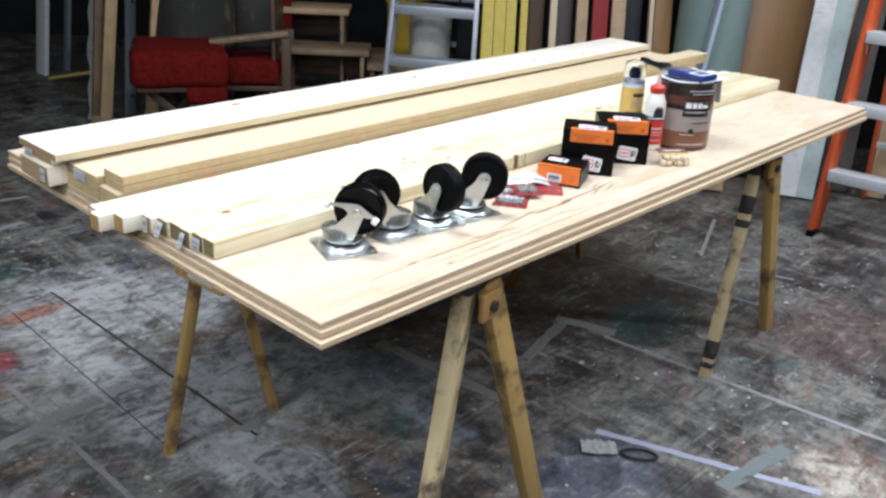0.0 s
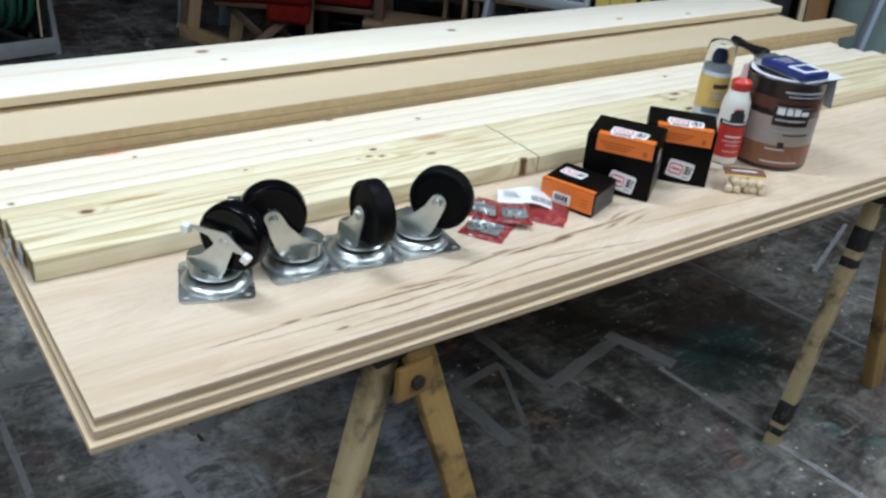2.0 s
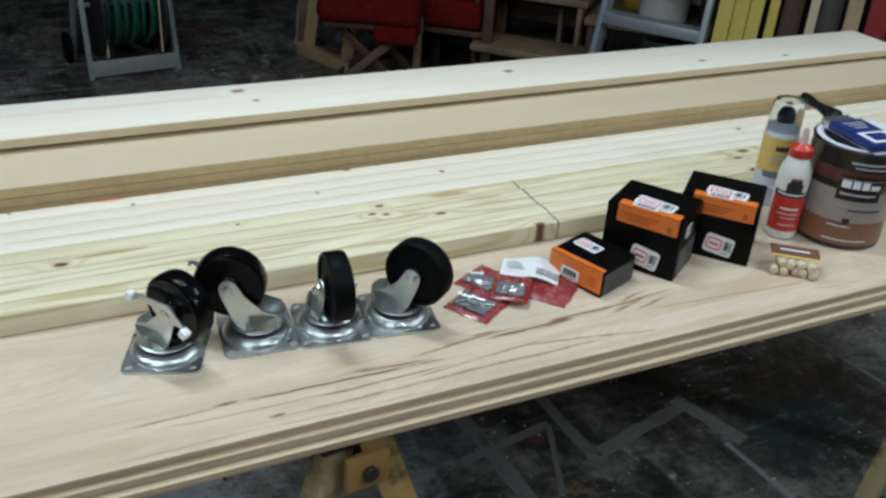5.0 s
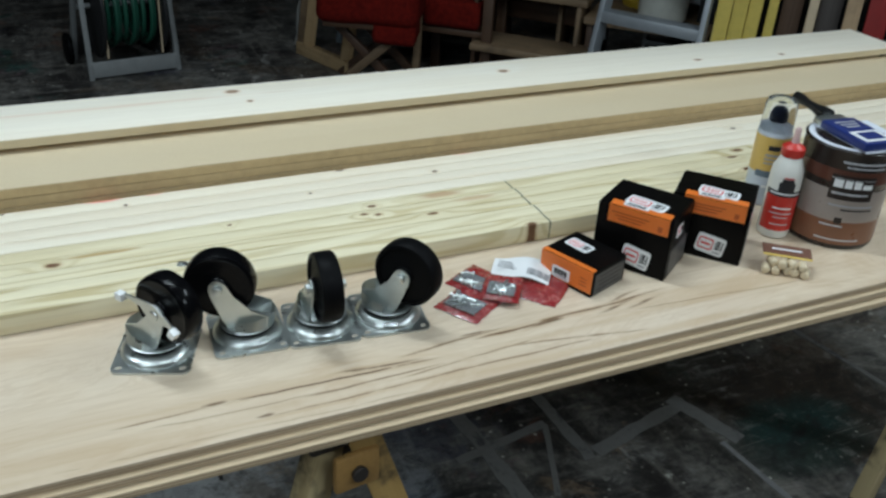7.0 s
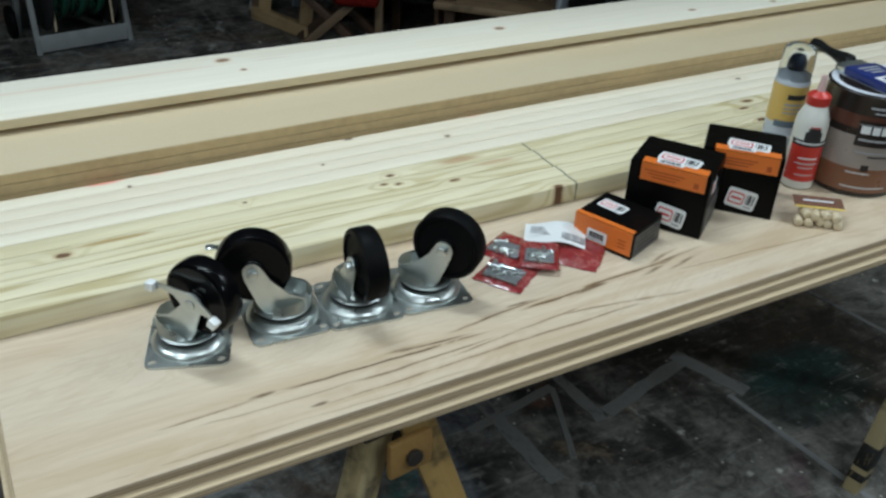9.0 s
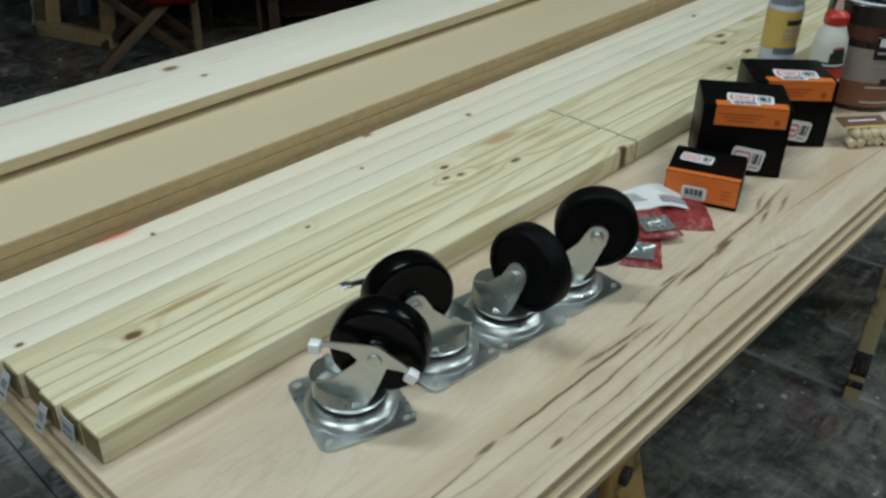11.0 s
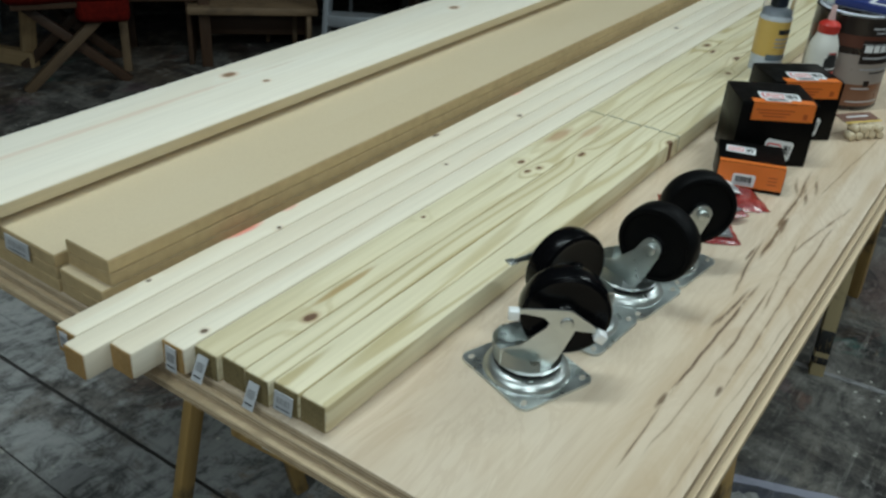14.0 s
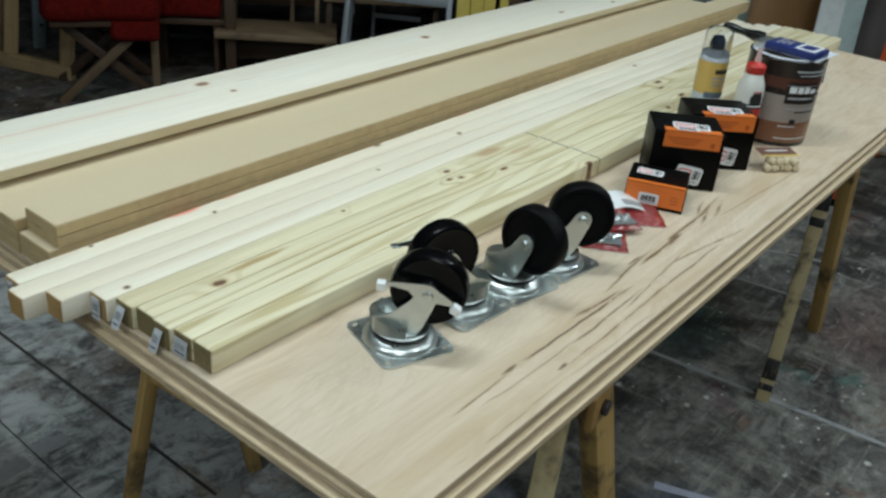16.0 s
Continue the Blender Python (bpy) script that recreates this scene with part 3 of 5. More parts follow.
# assumed ceiling fittings, out of view, one for each entry of LAMPS
TUBE = Nodes("lit_tube")
TUBE.done((0.9, 0.9, 0.9), 0.4, **{"Emission Color": (1.0, 0.97, 0.88), "Emission Strength": 2.0})
WHITE_METAL = plain("white_enamel", (0.7, 0.7, 0.7), 0.4, vary=0.08)
fitting = None
for lx, ly, watts in LAMPS:
    m = at(lx, ly, 3.2, -45)
    if fitting is None:
        fitting = thing("fluorescent_fitting", m, "assumed white twin-tube ceiling light out of view, lit", "ceiling light", "lights over the floor")
        part("housing", box_bm(1.25, 0.2, 0.06, 0.01, (0, 0, -0.03)), WHITE_METAL, fitting)
        for dy in (-0.05, 0.05):
            part("tube", cyl_bm(0.013, 0.013, 1.18, 16, Matrix.Translation((0, dy, -0.085)) @ Matrix.Rotation(radians(90), 4, "Y")), TUBE.mat, fitting, "lit fluorescent tube")
        for dx in (-0.605, 0.605):
            part("end_cap", box_bm(0.03, 0.16, 0.06, 0.005, (dx, 0, -0.08)), WHITE_METAL, fitting)
    else:
        copy_thing(fitting, m)

# ---------------------------------------------------------------- trestles


def sawhorse(front, back, feet, label, pale):
    """A trestle: a beam from front to back, and a splayed pair of legs at each end."""
    a, b = Vector((*front, 0)), Vector((*back, 0))
    way = (b - a).normalized()
    turn = math.degrees(math.atan2(way.y, way.x))
    top = H - 0.0389
    ob = thing("sawhorse", Matrix.Translation((*((a + b) / 2).xy, 0)), label, "sawhorse", "trestles under the plywood")
    inv = ob.matrix_basis.inverted()
    span = (b - a).length
    mid = (a + b) / 2
    beam = part("beam", box_bm(span + 0.11, 0.125, 0.055, 0.006, (0, 0, top - 0.0275)), BEAM, ob, "dark stained top beam", inv @ at(mid.x, mid.y, 0, turn))
    part("under_beam", box_bm(span + 0.06, 0.04, 0.085, 0.004, (0, 0, top - 0.0985)), BEAM, ob, "", inv @ at(mid.x, mid.y, 0, turn))
    across = Vector((-way.y, way.x, 0))
    for end, pair in ((a, feet[:2]), (b, feet[2:])):
        out = -way if end is a else way
        for k, foot in enumerate(pair):
            foot = Vector((*foot, 0))
            side = 1 if (foot - end).dot(across) > 0 else -1
            head = end + out * (0.02 + 0.026 * k) + across * side * 0.022 + Vector((0, 0, top - 0.050))
            m, n = between(foot, head)
            wide = box_bm(n + 0.02, 0.024 if end is b else 0.036, 0.030 if end is b else 0.048, 0.003)
            leg = part("leg", wide, LEG_PALE if pale[k] and end is a else LEG_WOOD, ob, "", inv @ m)
        part("gusset", box_bm(0.014, 0.070, 0.062, 0.005), GUSSET, ob, "worn brown gusset block", inv @ at(*(end + out * 0.0).xy, top - 0.088, turn) @ Matrix.Translation((-0.068 if end is a else 0.068, 0, 0)))
        bolt = cyl_bm(0.013, 0.011, 0.012, 12, Matrix.Rotation(radians(90), 4, "Y"), 0.002)
        part("bolt", bolt, BOLT, ob, "dark steel carriage bolt", inv @ at(*end.xy, top - 0.088, turn) @ Matrix.Translation((-0.078 if end is a else 0.08, 0, 0)))
    return ob


sawhorse((0.474, 0.10), (0.37, 0.835), ((0.245, 0.0), (0.735, 0.04), (0.190, 0.872), (0.525, 0.855)), "old paint-spattered wooden sawhorse holding the plywood", (True, False))
far_horse = sawhorse((1.92, 0.14), (1.95, 0.86), ((1.695, 0.075), (2.175, 0.09), (1.72, 0.93), (2.18, 0.93)), "old wooden sawhorse with dark paint on its legs", (True, False))

PAINT_BLACK = scuffed("flaking_black_paint", (0.012, 0.011, 0.010), (0.35, 0.24, 0.11), 0.5, 22)
first_leg = [c for c in far_horse.children if c.name.startswith("leg")][0]
for x0, x1 in ((-0.345, -0.325), (-0.312, -0.25), (0.13, 0.155), (0.175, 0.235), (0.30, 0.34)):
    part("paint_band", box_bm(x1 - x0, 0.0372, 0.0532, 0.003, ((x0 + x1) / 2, 0, 0)), PAINT_BLACK, first_leg, "flaking black paint")

# ---------------------------------------------------------------- sheets on the trestles


def sheet(name, x0, x1, y0, y1, z0, z1, face, edge, label):
    ob = thing(name, Matrix.Translation((0, 0, z0)), label, "plywood sheet", "sheets on the trestles")
    part("core", box_bm(x1 - x0, y1 - y0, z1 - z0 - 0.0015, 0.0008, ((x0 + x1) / 2, (y0 + y1) / 2, (z1 - z0 - 0.0015) / 2), 1), edge, ob, "layered plywood edge")
    face_bm = box_bm(x1 - x0 - 0.001, y1 - y0 - 0.001, 0.0015, 0, ((x0 + x1) / 2, (y0 + y1) / 2, z1 - z0 - 0.00075))
    part("face_veneer", face_bm, face, ob)
    return ob


sheet("plywood_sheet", 0.018, 2.458, 0.010, 1.229, H - 0.0125, H, PLY, PLY_EDGE, "pale plywood sheet with dark burl streaks, lying on top")
sheet("plywood_sheet", 0.014, 2.455, 0.003, 1.222, H - 0.0247, H - 0.0133, PLY_LOW, PLY_EDGE, "pale plywood sheet under the top one")
# recessed dark sheet, added to draw the shaded gap between the lower two sheets
tagged(mesh_ob("hardboard_sheet", box_bm(2.42, 1.200, 0.0026, 0, (1.240, 0.622, H - 0.0262)), GAP_DARK), "thin dark sheet standing in for the shaded gap", "hardboard sheet")
sheet("plywood_sheet", 0.006, 2.448, -0.006, 1.213, H - 0.0387, H - 0.0277, PLY_LOW, PLY_UNDER, "pale plywood sheet at the bottom of the stack")

cleat = tagged(mesh_ob("wooden_cleat", box_bm(0.05, 0.15, 0.034, 0.003), LEG_WOOD), "brown wooden cleat with a paper tag under the plywood edge", "cleat")
cleat.matrix_basis = at(0.052, 0.40, H - 0.0560, 4)
part("paper_tag", box_bm(0.0008, 0.075, 0.020, 0, (-0.0258, -0.01, 0.002)), plain("dull_tag_paper", (0.5, 0.5, 0.48), 0.6), cleat, "worn paper tag")

# ---------------------------------------------------------------- lumber


def board(name, x0, x1, y0, y1, z0, z1, material, label, category, group="", bevel=0.003, ends=None, turn=0.0):
    """A length of lumber along x; its own x = 0 lies at its left end, its own y = 0 on its front edge."""
    ob = mesh_ob(name, box_bm(x1 - x0, y1 - y0, z1 - z0, bevel, ((x1 - x0) / 2, (y1 - y0) / 2, (z1 - z0) / 2)), material)
    ob.matrix_basis = at(x0, y0, z0, turn)
    return tagged(ob, label, category, group)


def end_skin(ob, y, z, bevel=0.004, material=None):
    """The sawn left end of a board."""
    part("sawn_end", box_bm(0.0012, y - 0.004, z - 0.004, 0, (-0.0004, y / 2, z / 2)), material or END_GRAIN, ob, "sawn end grain")


def tag_on(ob, y, z, w, h, droop=0.0, turn=0.0):
    """A stapled price tag on a board's end: paper with printed bars."""
    m = Matrix.Translation((-0.004, y, z)) @ Matrix.Rotation(radians(droop), 4, "Y") @ Matrix.Rotation(radians(turn), 4, "X")
    tag = part("price_tag", box_bm(0.0008, w, h, 0, (0, 0, -h / 2)), TAG_PAPER, ob, "white paper tag with printed bars", m)
    x = -0.0008
    for k, (dy, wd) in enumerate(((-0.32, 0.06), (-0.22, 0.04), (-0.12, 0.08), (0.0, 0.04), (0.1, 0.06), (0.2, 0.03), (0.3, 0.07))):
        part("printed_bar", box_bm(0.0004, wd * w, h * 0.34, 0, (x, dy * w, -h * 0.42)), GREY_INK, tag)
    part("printed_bar", box_bm(0.0004, w * 0.7, h * 0.06, 0, (x, 0, -h * 0.8)), INK, tag)


PITCH, WIDE, TALL = 0.0363, 0.0358, 0.0365
STICKS = [
    # left end, kind of wood, knots as (x, y in the world, half length, half width)
    (0.030, "t", [(0.920, 0.338, 0.010, 0.006)]),
    (0.029, "t", [(1.36, 0.39, 0.008, 0.006)]),
    (0.023, "t", [(0.768, 0.431, 0.010, 0.004), (1.477, 0.412, 0.014, 0.007)]),
    (0.025, "t", [(0.137, 0.455, 0.012, 0.007), (0.650, 0.466, 0.007, 0.004), (0.674, 0.458, 0.006, 0.004), (1.483, 0.470, 0.013, 0.005)]),
    (0.019, "t", [(0.674, 0.491, 0.009, 0.005), (0.42, 0.500, 0.004, 0.003), (1.52, 0.497, 0.012, 0.006)]),
    (0.005, "w", [(0.043, 0.527, 0.005, 0.004)]),
    (-0.035, "w", [(0.585, 0.576, 0.0035, 0.003)]),
    (-0.067, "w", [(0.844, 0.596, 0.006, 0.004), (1.6, 0.605, 0.008, 0.005)]),
    (-0.051, "w", [(0.267, 0.630, 0.004, 0.003), (0.071, 0.655, 0.004, 0.003), (0.668, 0.656, 0.010, 0.005)]),
]
PENCIL = (0.10, 0.11, 0.08)
TAGS = {1: (0.026, 0.023, 8, 0.029), 2: (0.015, 0.030, 24, 0.029), 4: (0.016, 0.030, 26, 0.031), 5: (0.017, 0.032, 3, 0.034), 8: (0.014, 0.02, 2, 0.034)}
for k, (x0, kind, knots) in enumerate(STICKS):
    y0 = 0.336 + PITCH * k
    pale, ring = TREATED if kind == "t" else WHITEWOOD
    own = [(kx - x0, ky - y0, rx, ry) for kx, ky, rx, ry in knots]
    marks = []
    if k < 5:
        marks.append((0.957 - x0 + 0.002 * (k % 2), 0.018, 0.0024, 0.05, PENCIL, 0.9))
    if k == 3:
        marks += [(0.865 - x0, 0.020, 0.05, 0.011, (0.46, 0.27, 0.14), 0.55), (0.215 - x0, 0.024, 0.075, 0.006, (0.40, 0.25, 0.08), 0.75)]
    if k == 4:
        marks.append((0.815 - x0, 0.016, 0.055, 0.014, (0.42, 0.24, 0.12), 0.75))
    if k == 8:
        marks += [(0.232 - x0, 0.035, 0.042, 0.013, (0.85, 0.2, 0.14), 0.8), (0.318 - x0, 0.032, 0.02, 0.007, (0.85, 0.3, 0.22), 0.5), (0.94 - x0, 0.034, 0.035, 0.008, (0.85, 0.25, 0.18), 0.5)]
    m = wood("stick_pine", pale, ring, knots=own, rings=36 if kind == "t" else 18, lines=0.78 if kind == "t" else 0.48, grain=12.0 if kind == "t" else 7.0, marks=marks, knot_colour=(0.13, 0.06, 0.025) if kind == "t" else (0.12, 0.075, 0.045))
    lab = "treated pine stick with strong yellow-green grain" if kind == "t" else "pale whitewood stick with rounded edges"
    ob = board("lumber_stick", x0, x0 + 2.44, y0, y0 + WIDE, H + 0.0005, H + TALL, m, lab, "lumber", "sticks laid side by side", 0.0042)
    end_skin(ob, WIDE, TALL, material=END_GRAIN if kind == "t" else END_PALE)
    if TAGS.get(k):
        w, h, droop, zz = TAGS[k]
        tag_on(ob, 0.017, zz, w, h, droop)

MDF_END = plain("fibreboard_edge", (0.47, 0.345, 0.18), 0.8, vary=0.3, scale=50)
PINE_END = wood("pine_board_end", (0.42, 0.29, 0.16), (0.26, 0.16, 0.08), rings=50, lines=0.6, grain=40)


def fibreboard(x0, x1, y0, y1, z0, layers, label, tag=False):
    ob = thing("fibreboard_plank", at(x0, y0, z0), label, "plank", "planks stacked behind the sticks")
    for k in range(layers):
        part("layer", box_bm(x1 - x0, y1 - y0, 0.0168, 0.0008, ((x1 - x0) / 2, (y1 - y0) / 2, 0.0086 + 0.0178 * k), 1), MDF_END, ob, "brown fibreboard edge")
    high = 0.0178 * layers
    part("face", box_bm(x1 - x0 - 0.002, y1 - y0 - 0.002, 0.0008, 0, ((x1 - x0) / 2, (y1 - y0) / 2, high + 0.0001)), MDF, ob, "smooth tan face")
    if tag:
        tag_on(ob, (y1 - y0) * 0.5, high - 0.002, 0.05, 0.022, 3)
    return ob


fibreboard(0.020, 2.46, 0.676, 0.757, H + 0.0005, 2, "narrow brown fibreboard plank lying on the plywood")
fibreboard(0.018, 2.44, 0.7605, 0.904, H + 0.0005, 3, "wide brown fibreboard stack lying on the plywood", True)
fibreboard(0.034, 2.54, 0.676, 0.757, H + 0.0365, 2, "smooth tan fibreboard strip on top of others")
PINE_A = wood("top_board_pine", (0.87, 0.81, 0.69), (0.79, 0.69, 0.54), knots=[(0.561, 0.143, 0.016, 0.011), (0.585, 0.076, 0.008, 0.006), (1.215, 0.110, 0.015, 0.010), (1.765, 0.055, 0.013, 0.007), (2.035, 0.035, 0.010, 0.007)], rings=8, lines=0.35, grain=4.0, knot_colour=(0.27, 0.16, 0.09), marks=[(0.30, 0.118, 0.36, 0.008, (0.74, 0.5, 0.36), 0.4), (0.66, 0.115, 0.05, 0.004, (0.62, 0.47, 0.33), 0.4)])
low = board("pine_board", -0.024, 2.40, 0.906, 1.046, H + 0.0005, H + 0.0460, wood("low_board_pine", *WHITEWOOD, rings=12), "thick pale pine board at the bottom of the pile", "board", "planks stacked behind the sticks")
end_skin(low, 0.140, 0.0455, 0.003, PINE_END)
tag_on(low, 0.018, 0.040, 0.022, 0.030, 4)
mid = board("pine_board", -0.012, 2.39, 0.906, 1.044, H + 0.0463, H + 0.0652, wood("mid_board_pine", *WHITEWOOD, rings=12), "pale pine board under the top one", "board", "planks stacked behind the sticks", 0.002)
end_skin(mid, 0.138, 0.0185, 0.002, PINE_END)
tag_on(mid, 0.110, 0.018, 0.04, 0.032, 2)
top = board("pine_board", -0.018, 2.43, 0.868, 1.052, H + 0.0655, H + 0.0850, PINE_A, "wide clean pine board with oval knots, on top", "board", "planks stacked behind the sticks", 0.002, turn=0.3)
end_skin(top, 0.184, 0.0195, 0.002, PINE_END)
# front edge coloured below the face: yellowish raw wood plus its weaker light
part("sawn_edge", box_bm(2.444, 0.0012, 0.0155, 0, (1.224, -0.0003, 0.00975)), wood("shaded_edge_pine", (0.66, 0.55, 0.36), (0.55, 0.42, 0.24), rings=14), top, "tan sawn edge, coloured darker for its shade")

# ---------------------------------------------------------------- casters on the plywood


def rounded(w, d, r, seg=5):
    pts = []
    for cx, cy, a0 in ((w / 2 - r, d / 2 - r, 0), (-w / 2 + r, d / 2 - r, 90), (-w / 2 + r, -d / 2 + r, 180), (w / 2 - r, -d / 2 + r, 270)):
        for k in range(seg + 1):
            a = radians(a0 + 90 * k / seg)
            pts.append((cx + r * math.cos(a), cy + r * math.sin(a)))
    return pts


def arc(cx, cy, r, a0, a1, seg=8):
    return [(cx + r * math.cos(radians(a0 + (a1 - a0) * k / seg)), cy + r * math.sin(radians(a0 + (a1 - a0) * k / seg))) for k in range(seg + 1)]


# pale, weakly metallic colour stands in for the highlights on the pedal tabs
GLINT = plain("pale_glint_steel", (0.86, 0.87, 0.86), 0.5, 0.25, vary=0.1, bump=0.05)
HOLE = plain("wood_seen_in_hole", (0.42, 0.38, 0.31), 0.6, vary=0.3, scale=90)
UP = Matrix.Rotation(radians(90), 4, "X")     # a plate's y becomes z, its thickness runs to -y


def caster(x, y, turn, heading, wheel_mat, brake, label, flip=False):
    """A swivel caster lying upside down: plate on the wood, wheel in the air. heading: where the wheel trails to."""
    ob = thing("swivel_caster", at(x, y, H + 0.0003, turn), label, "caster", "casters in a row")
    plate = part("base_plate", prism_bm(rounded(0.107, 0.118, 0.012), 0.0032), ZINC, ob, "zinc plated mounting plate")
    for dx in (-0.043, 0.043):
        for dy in (-0.048, 0.048):
            slot = prism_bm([(0.0050 * math.cos(a), 0.0034 * math.sin(a)) for a in np.linspace(0, 2 * math.pi, 16, endpoint=False)], 0.0006)
            part("bolt_hole", slot, HOLE, plate, "dark bolt hole", at(dx, dy, 0.0030, 25))
    part("raceway", lathe_bm([(0.0505, 0.003), (0.0502, 0.0050), (0.0490, 0.0075), (0.0472, 0.0098), (0.0448, 0.0118), (0.0420, 0.0134), (0.0390, 0.0145), (0.034, 0.0150)], 64), ZINC, ob)
    part("seal", lathe_bm([(0.037, 0.0150), (0.0385, 0.0170), (0.0385, 0.0195), (0.036, 0.0205)]), RUBBER, ob, "black grease seal")
    turn_m = Matrix.Rotation(radians(heading - turn), 4, "Z")
    cup = lathe_bm([(0.034, 0.0195), (0.0395, 0.0205), (0.0405, 0.0225), (0.0385, 0.0240), (0.034, 0.0225), (0.027, 0.0220), (0.024, 0.0240), (0.020, 0.0245), (0.017, 0.0215), (0.012, 0.0215), (0.010, 0.0265), (0.003, 0.0275)])
    fork = part("fork", cup, ZINC, ob, "", turn_m)
    trail, axle = 0.034, 0.0855
    outline = [(-0.034, 0.0215), (0.022, 0.0215), (0.030, 0.034), (0.0455, 0.075), *arc(trail, axle, 0.0135, -25, 150), (0.012, 0.074), (-0.012, 0.051), (-0.034, 0.043)]
    for s in (-1, 1):
        m = Matrix.Translation((0, s * 0.0215 + 0.00125, 0)) @ UP
        part("fork_leg", prism_bm(outline, 0.0025), ZINC, fork, "", m)
        part("axle_nut", cyl_bm(0.0075, 0.0075, 0.007, 6 if s > 0 else 24, Matrix.Translation((trail, s * 0.0262, axle)) @ Matrix.Rotation(radians(90), 4, "X"), 0.0015), ZINC, fork, "steel axle nut")
    # the fork's rounded back, which closes the cup behind the wheel
    back = bmesh.new()
    ring = []
    for k in range(21):
        a = radians(70 + 220 * k / 20)
        top_z = 0.0365 + 0.0065 * max(0.0, -math.cos(a)) ** 0.6
        ring.append((back.verts.new((0.038 * math.cos(a) - 0.002, 0.0385 * math.sin(a), 0.021)), back.verts.new((0.0395 * math.cos(a) - 0.003, 0.0335 * math.sin(a), top_z))))
    for a, b in zip(ring, ring[1:]):
        back.faces.new((a[0], b[0], b[1], a[1]))
    bmesh.ops.solidify(back, geom=back.faces[:], thickness=0.002)
    part("fork_shell", back, ZINC, fork)
    W = Matrix.Translation((trail, 0, axle)) @ Matrix.Rotation(radians(90), 4, "X")
    if brake:
        prof = [(0.012, -0.0155), (0.038, -0.0135), (0.0455, -0.0155), (0.0495, -0.0135), (0.0510, -0.009), (0.0512, 0.0), (0.0510, 0.009), (0.0495, 0.0135), (0.0455, 0.0155), (0.038, 0.0135), (0.012, 0.0155)]
    else:
        prof = [(0.012, -0.0150), (0.036, -0.0120), (0.042, -0.0120), (0.0440, -0.0158), (0.0490, -0.0150), (0.0510, -0.0120), (0.0512, 0.0), (0.0510, 0.0120), (0.0490, 0.0150), (0.0440, 0.0158), (0.042, 0.0120), (0.036, 0.0120), (0.012, 0.0150)]
    wheel = part("wheel", lathe_bm(prof, 56), wheel_mat, ob, "", turn_m @ W)
    part("hub", lathe_bm([(0.014, -0.0185), (0.016, -0.0165), (0.016, 0.0165), (0.014, 0.0185)], 24), wheel_mat, wheel)
    if brake:
        lever = [(-0.048, 0.094), (-0.030, 0.0955), (trail - 0.012, 0.0965), (trail + 0.004, 0.0960), (trail + 0.040, 0.078), (trail + 0.052, 0.070), (trail + 0.050, 0.0655), (trail + 0.036, 0.070), (trail + 0.014, 0.0715), (trail - 0.006, 0.066), (trail - 0.020, 0.074), (trail - 0.036, 0.086), (-0.030, 0.0895), (-0.048, 0.089)]
        lv = part("brake_lever", prism_bm([((2 * trail - px * 0.72 - 0.01) if flip else px * 0.72 + 0.01, pz) for px, pz in lever], 0.0022), ZINC, ob, "bent steel brake lever", turn_m @ Matrix.Translation((0, -0.0255, 0.0055)) @ UP)
        for px, pz, tilt in ((-0.025, 0.0915, 0), (0.071, 0.068, -30)):
            px = 2 * trail - px if flip else px
            part("pedal_tab", box_bm(0.012, 0.003 if flip else 0.012, 0.012, 0.0015), ZINC if flip else GLINT, lv, "steel pedal tab of the brake", Matrix.Translation((px, pz - 0.001, 0.004)) @ Matrix.Rotation(radians(tilt), 4, "Z"))
    return ob


caster(0.256, 0.232, -20, -56, GLOSS_BLACK, True, "braked swivel caster with glossy black wheel, upside down on plywood")
caster(0.384, 0.232, -4, 158, GLOSS_BLACK, True, "braked caster, upside down, glossy black wheel turned to the sticks", True)
caster(0.491, 0.218, -8, -93, RUBBER, False, "swivel caster with matt rubber wheel, upside down, zinc fork up")
caster(0.596, 0.209, -7, -52, RUBBER, False, "unbraked caster with black rubber wheel beside the red packets")

# ---------------------------------------------------------------- boxes of screws


def sticker(parent, m, w, h, red=True):
    """A white sticker with a plain red shape, grey bars and a bar code; m: its plane, z outward."""
    s = part("sticker", prism_bm(rounded(w, h, min(w, h) * 0.16, 3), 0.0005), PAPER, parent, "white sticker with a red mark", m)
    if red:
        part("red_frame", prism_bm(rounded(w * 0.52, h * 0.62, h * 0.12, 3), 0.0003), RED_INK, s, "", at(-w * 0.17, 0, 0.0005))
        part("white_field", prism_bm(rounded(w * 0.44, h * 0.46, h * 0.08, 3), 0.0003), PAPER, s, "", at(-w * 0.17, 0, 0.0007))
        part("red_bar", prism_bm(rounded(w * 0.34, h * 0.12, 0.0005, 1), 0.0003), RED_INK, s, "", at(-w * 0.17, 0, 0.0009))
    x0 = w * 0.16 if red else -w * 0.38
    n = 5 if red else 13
    for k in range(n):
        part("printed_bar", prism_bm(rounded(w * (0.02 + 0.02 * ((k * 7) % 3)), h * 0.5, 0.0001, 1), 0.0003), INK, s, "", at(x0 + k * w * 0.06, h * 0.06, 0.0005))
    part("printed_bar", prism_bm(rounded(w * 0.25 if red else w * 0.8, h * 0.08, 0.0001, 1), 0.0003), GREY_INK, s, "", at(w * 0.27 if red else 0, -h * 0.34, 0.0005))


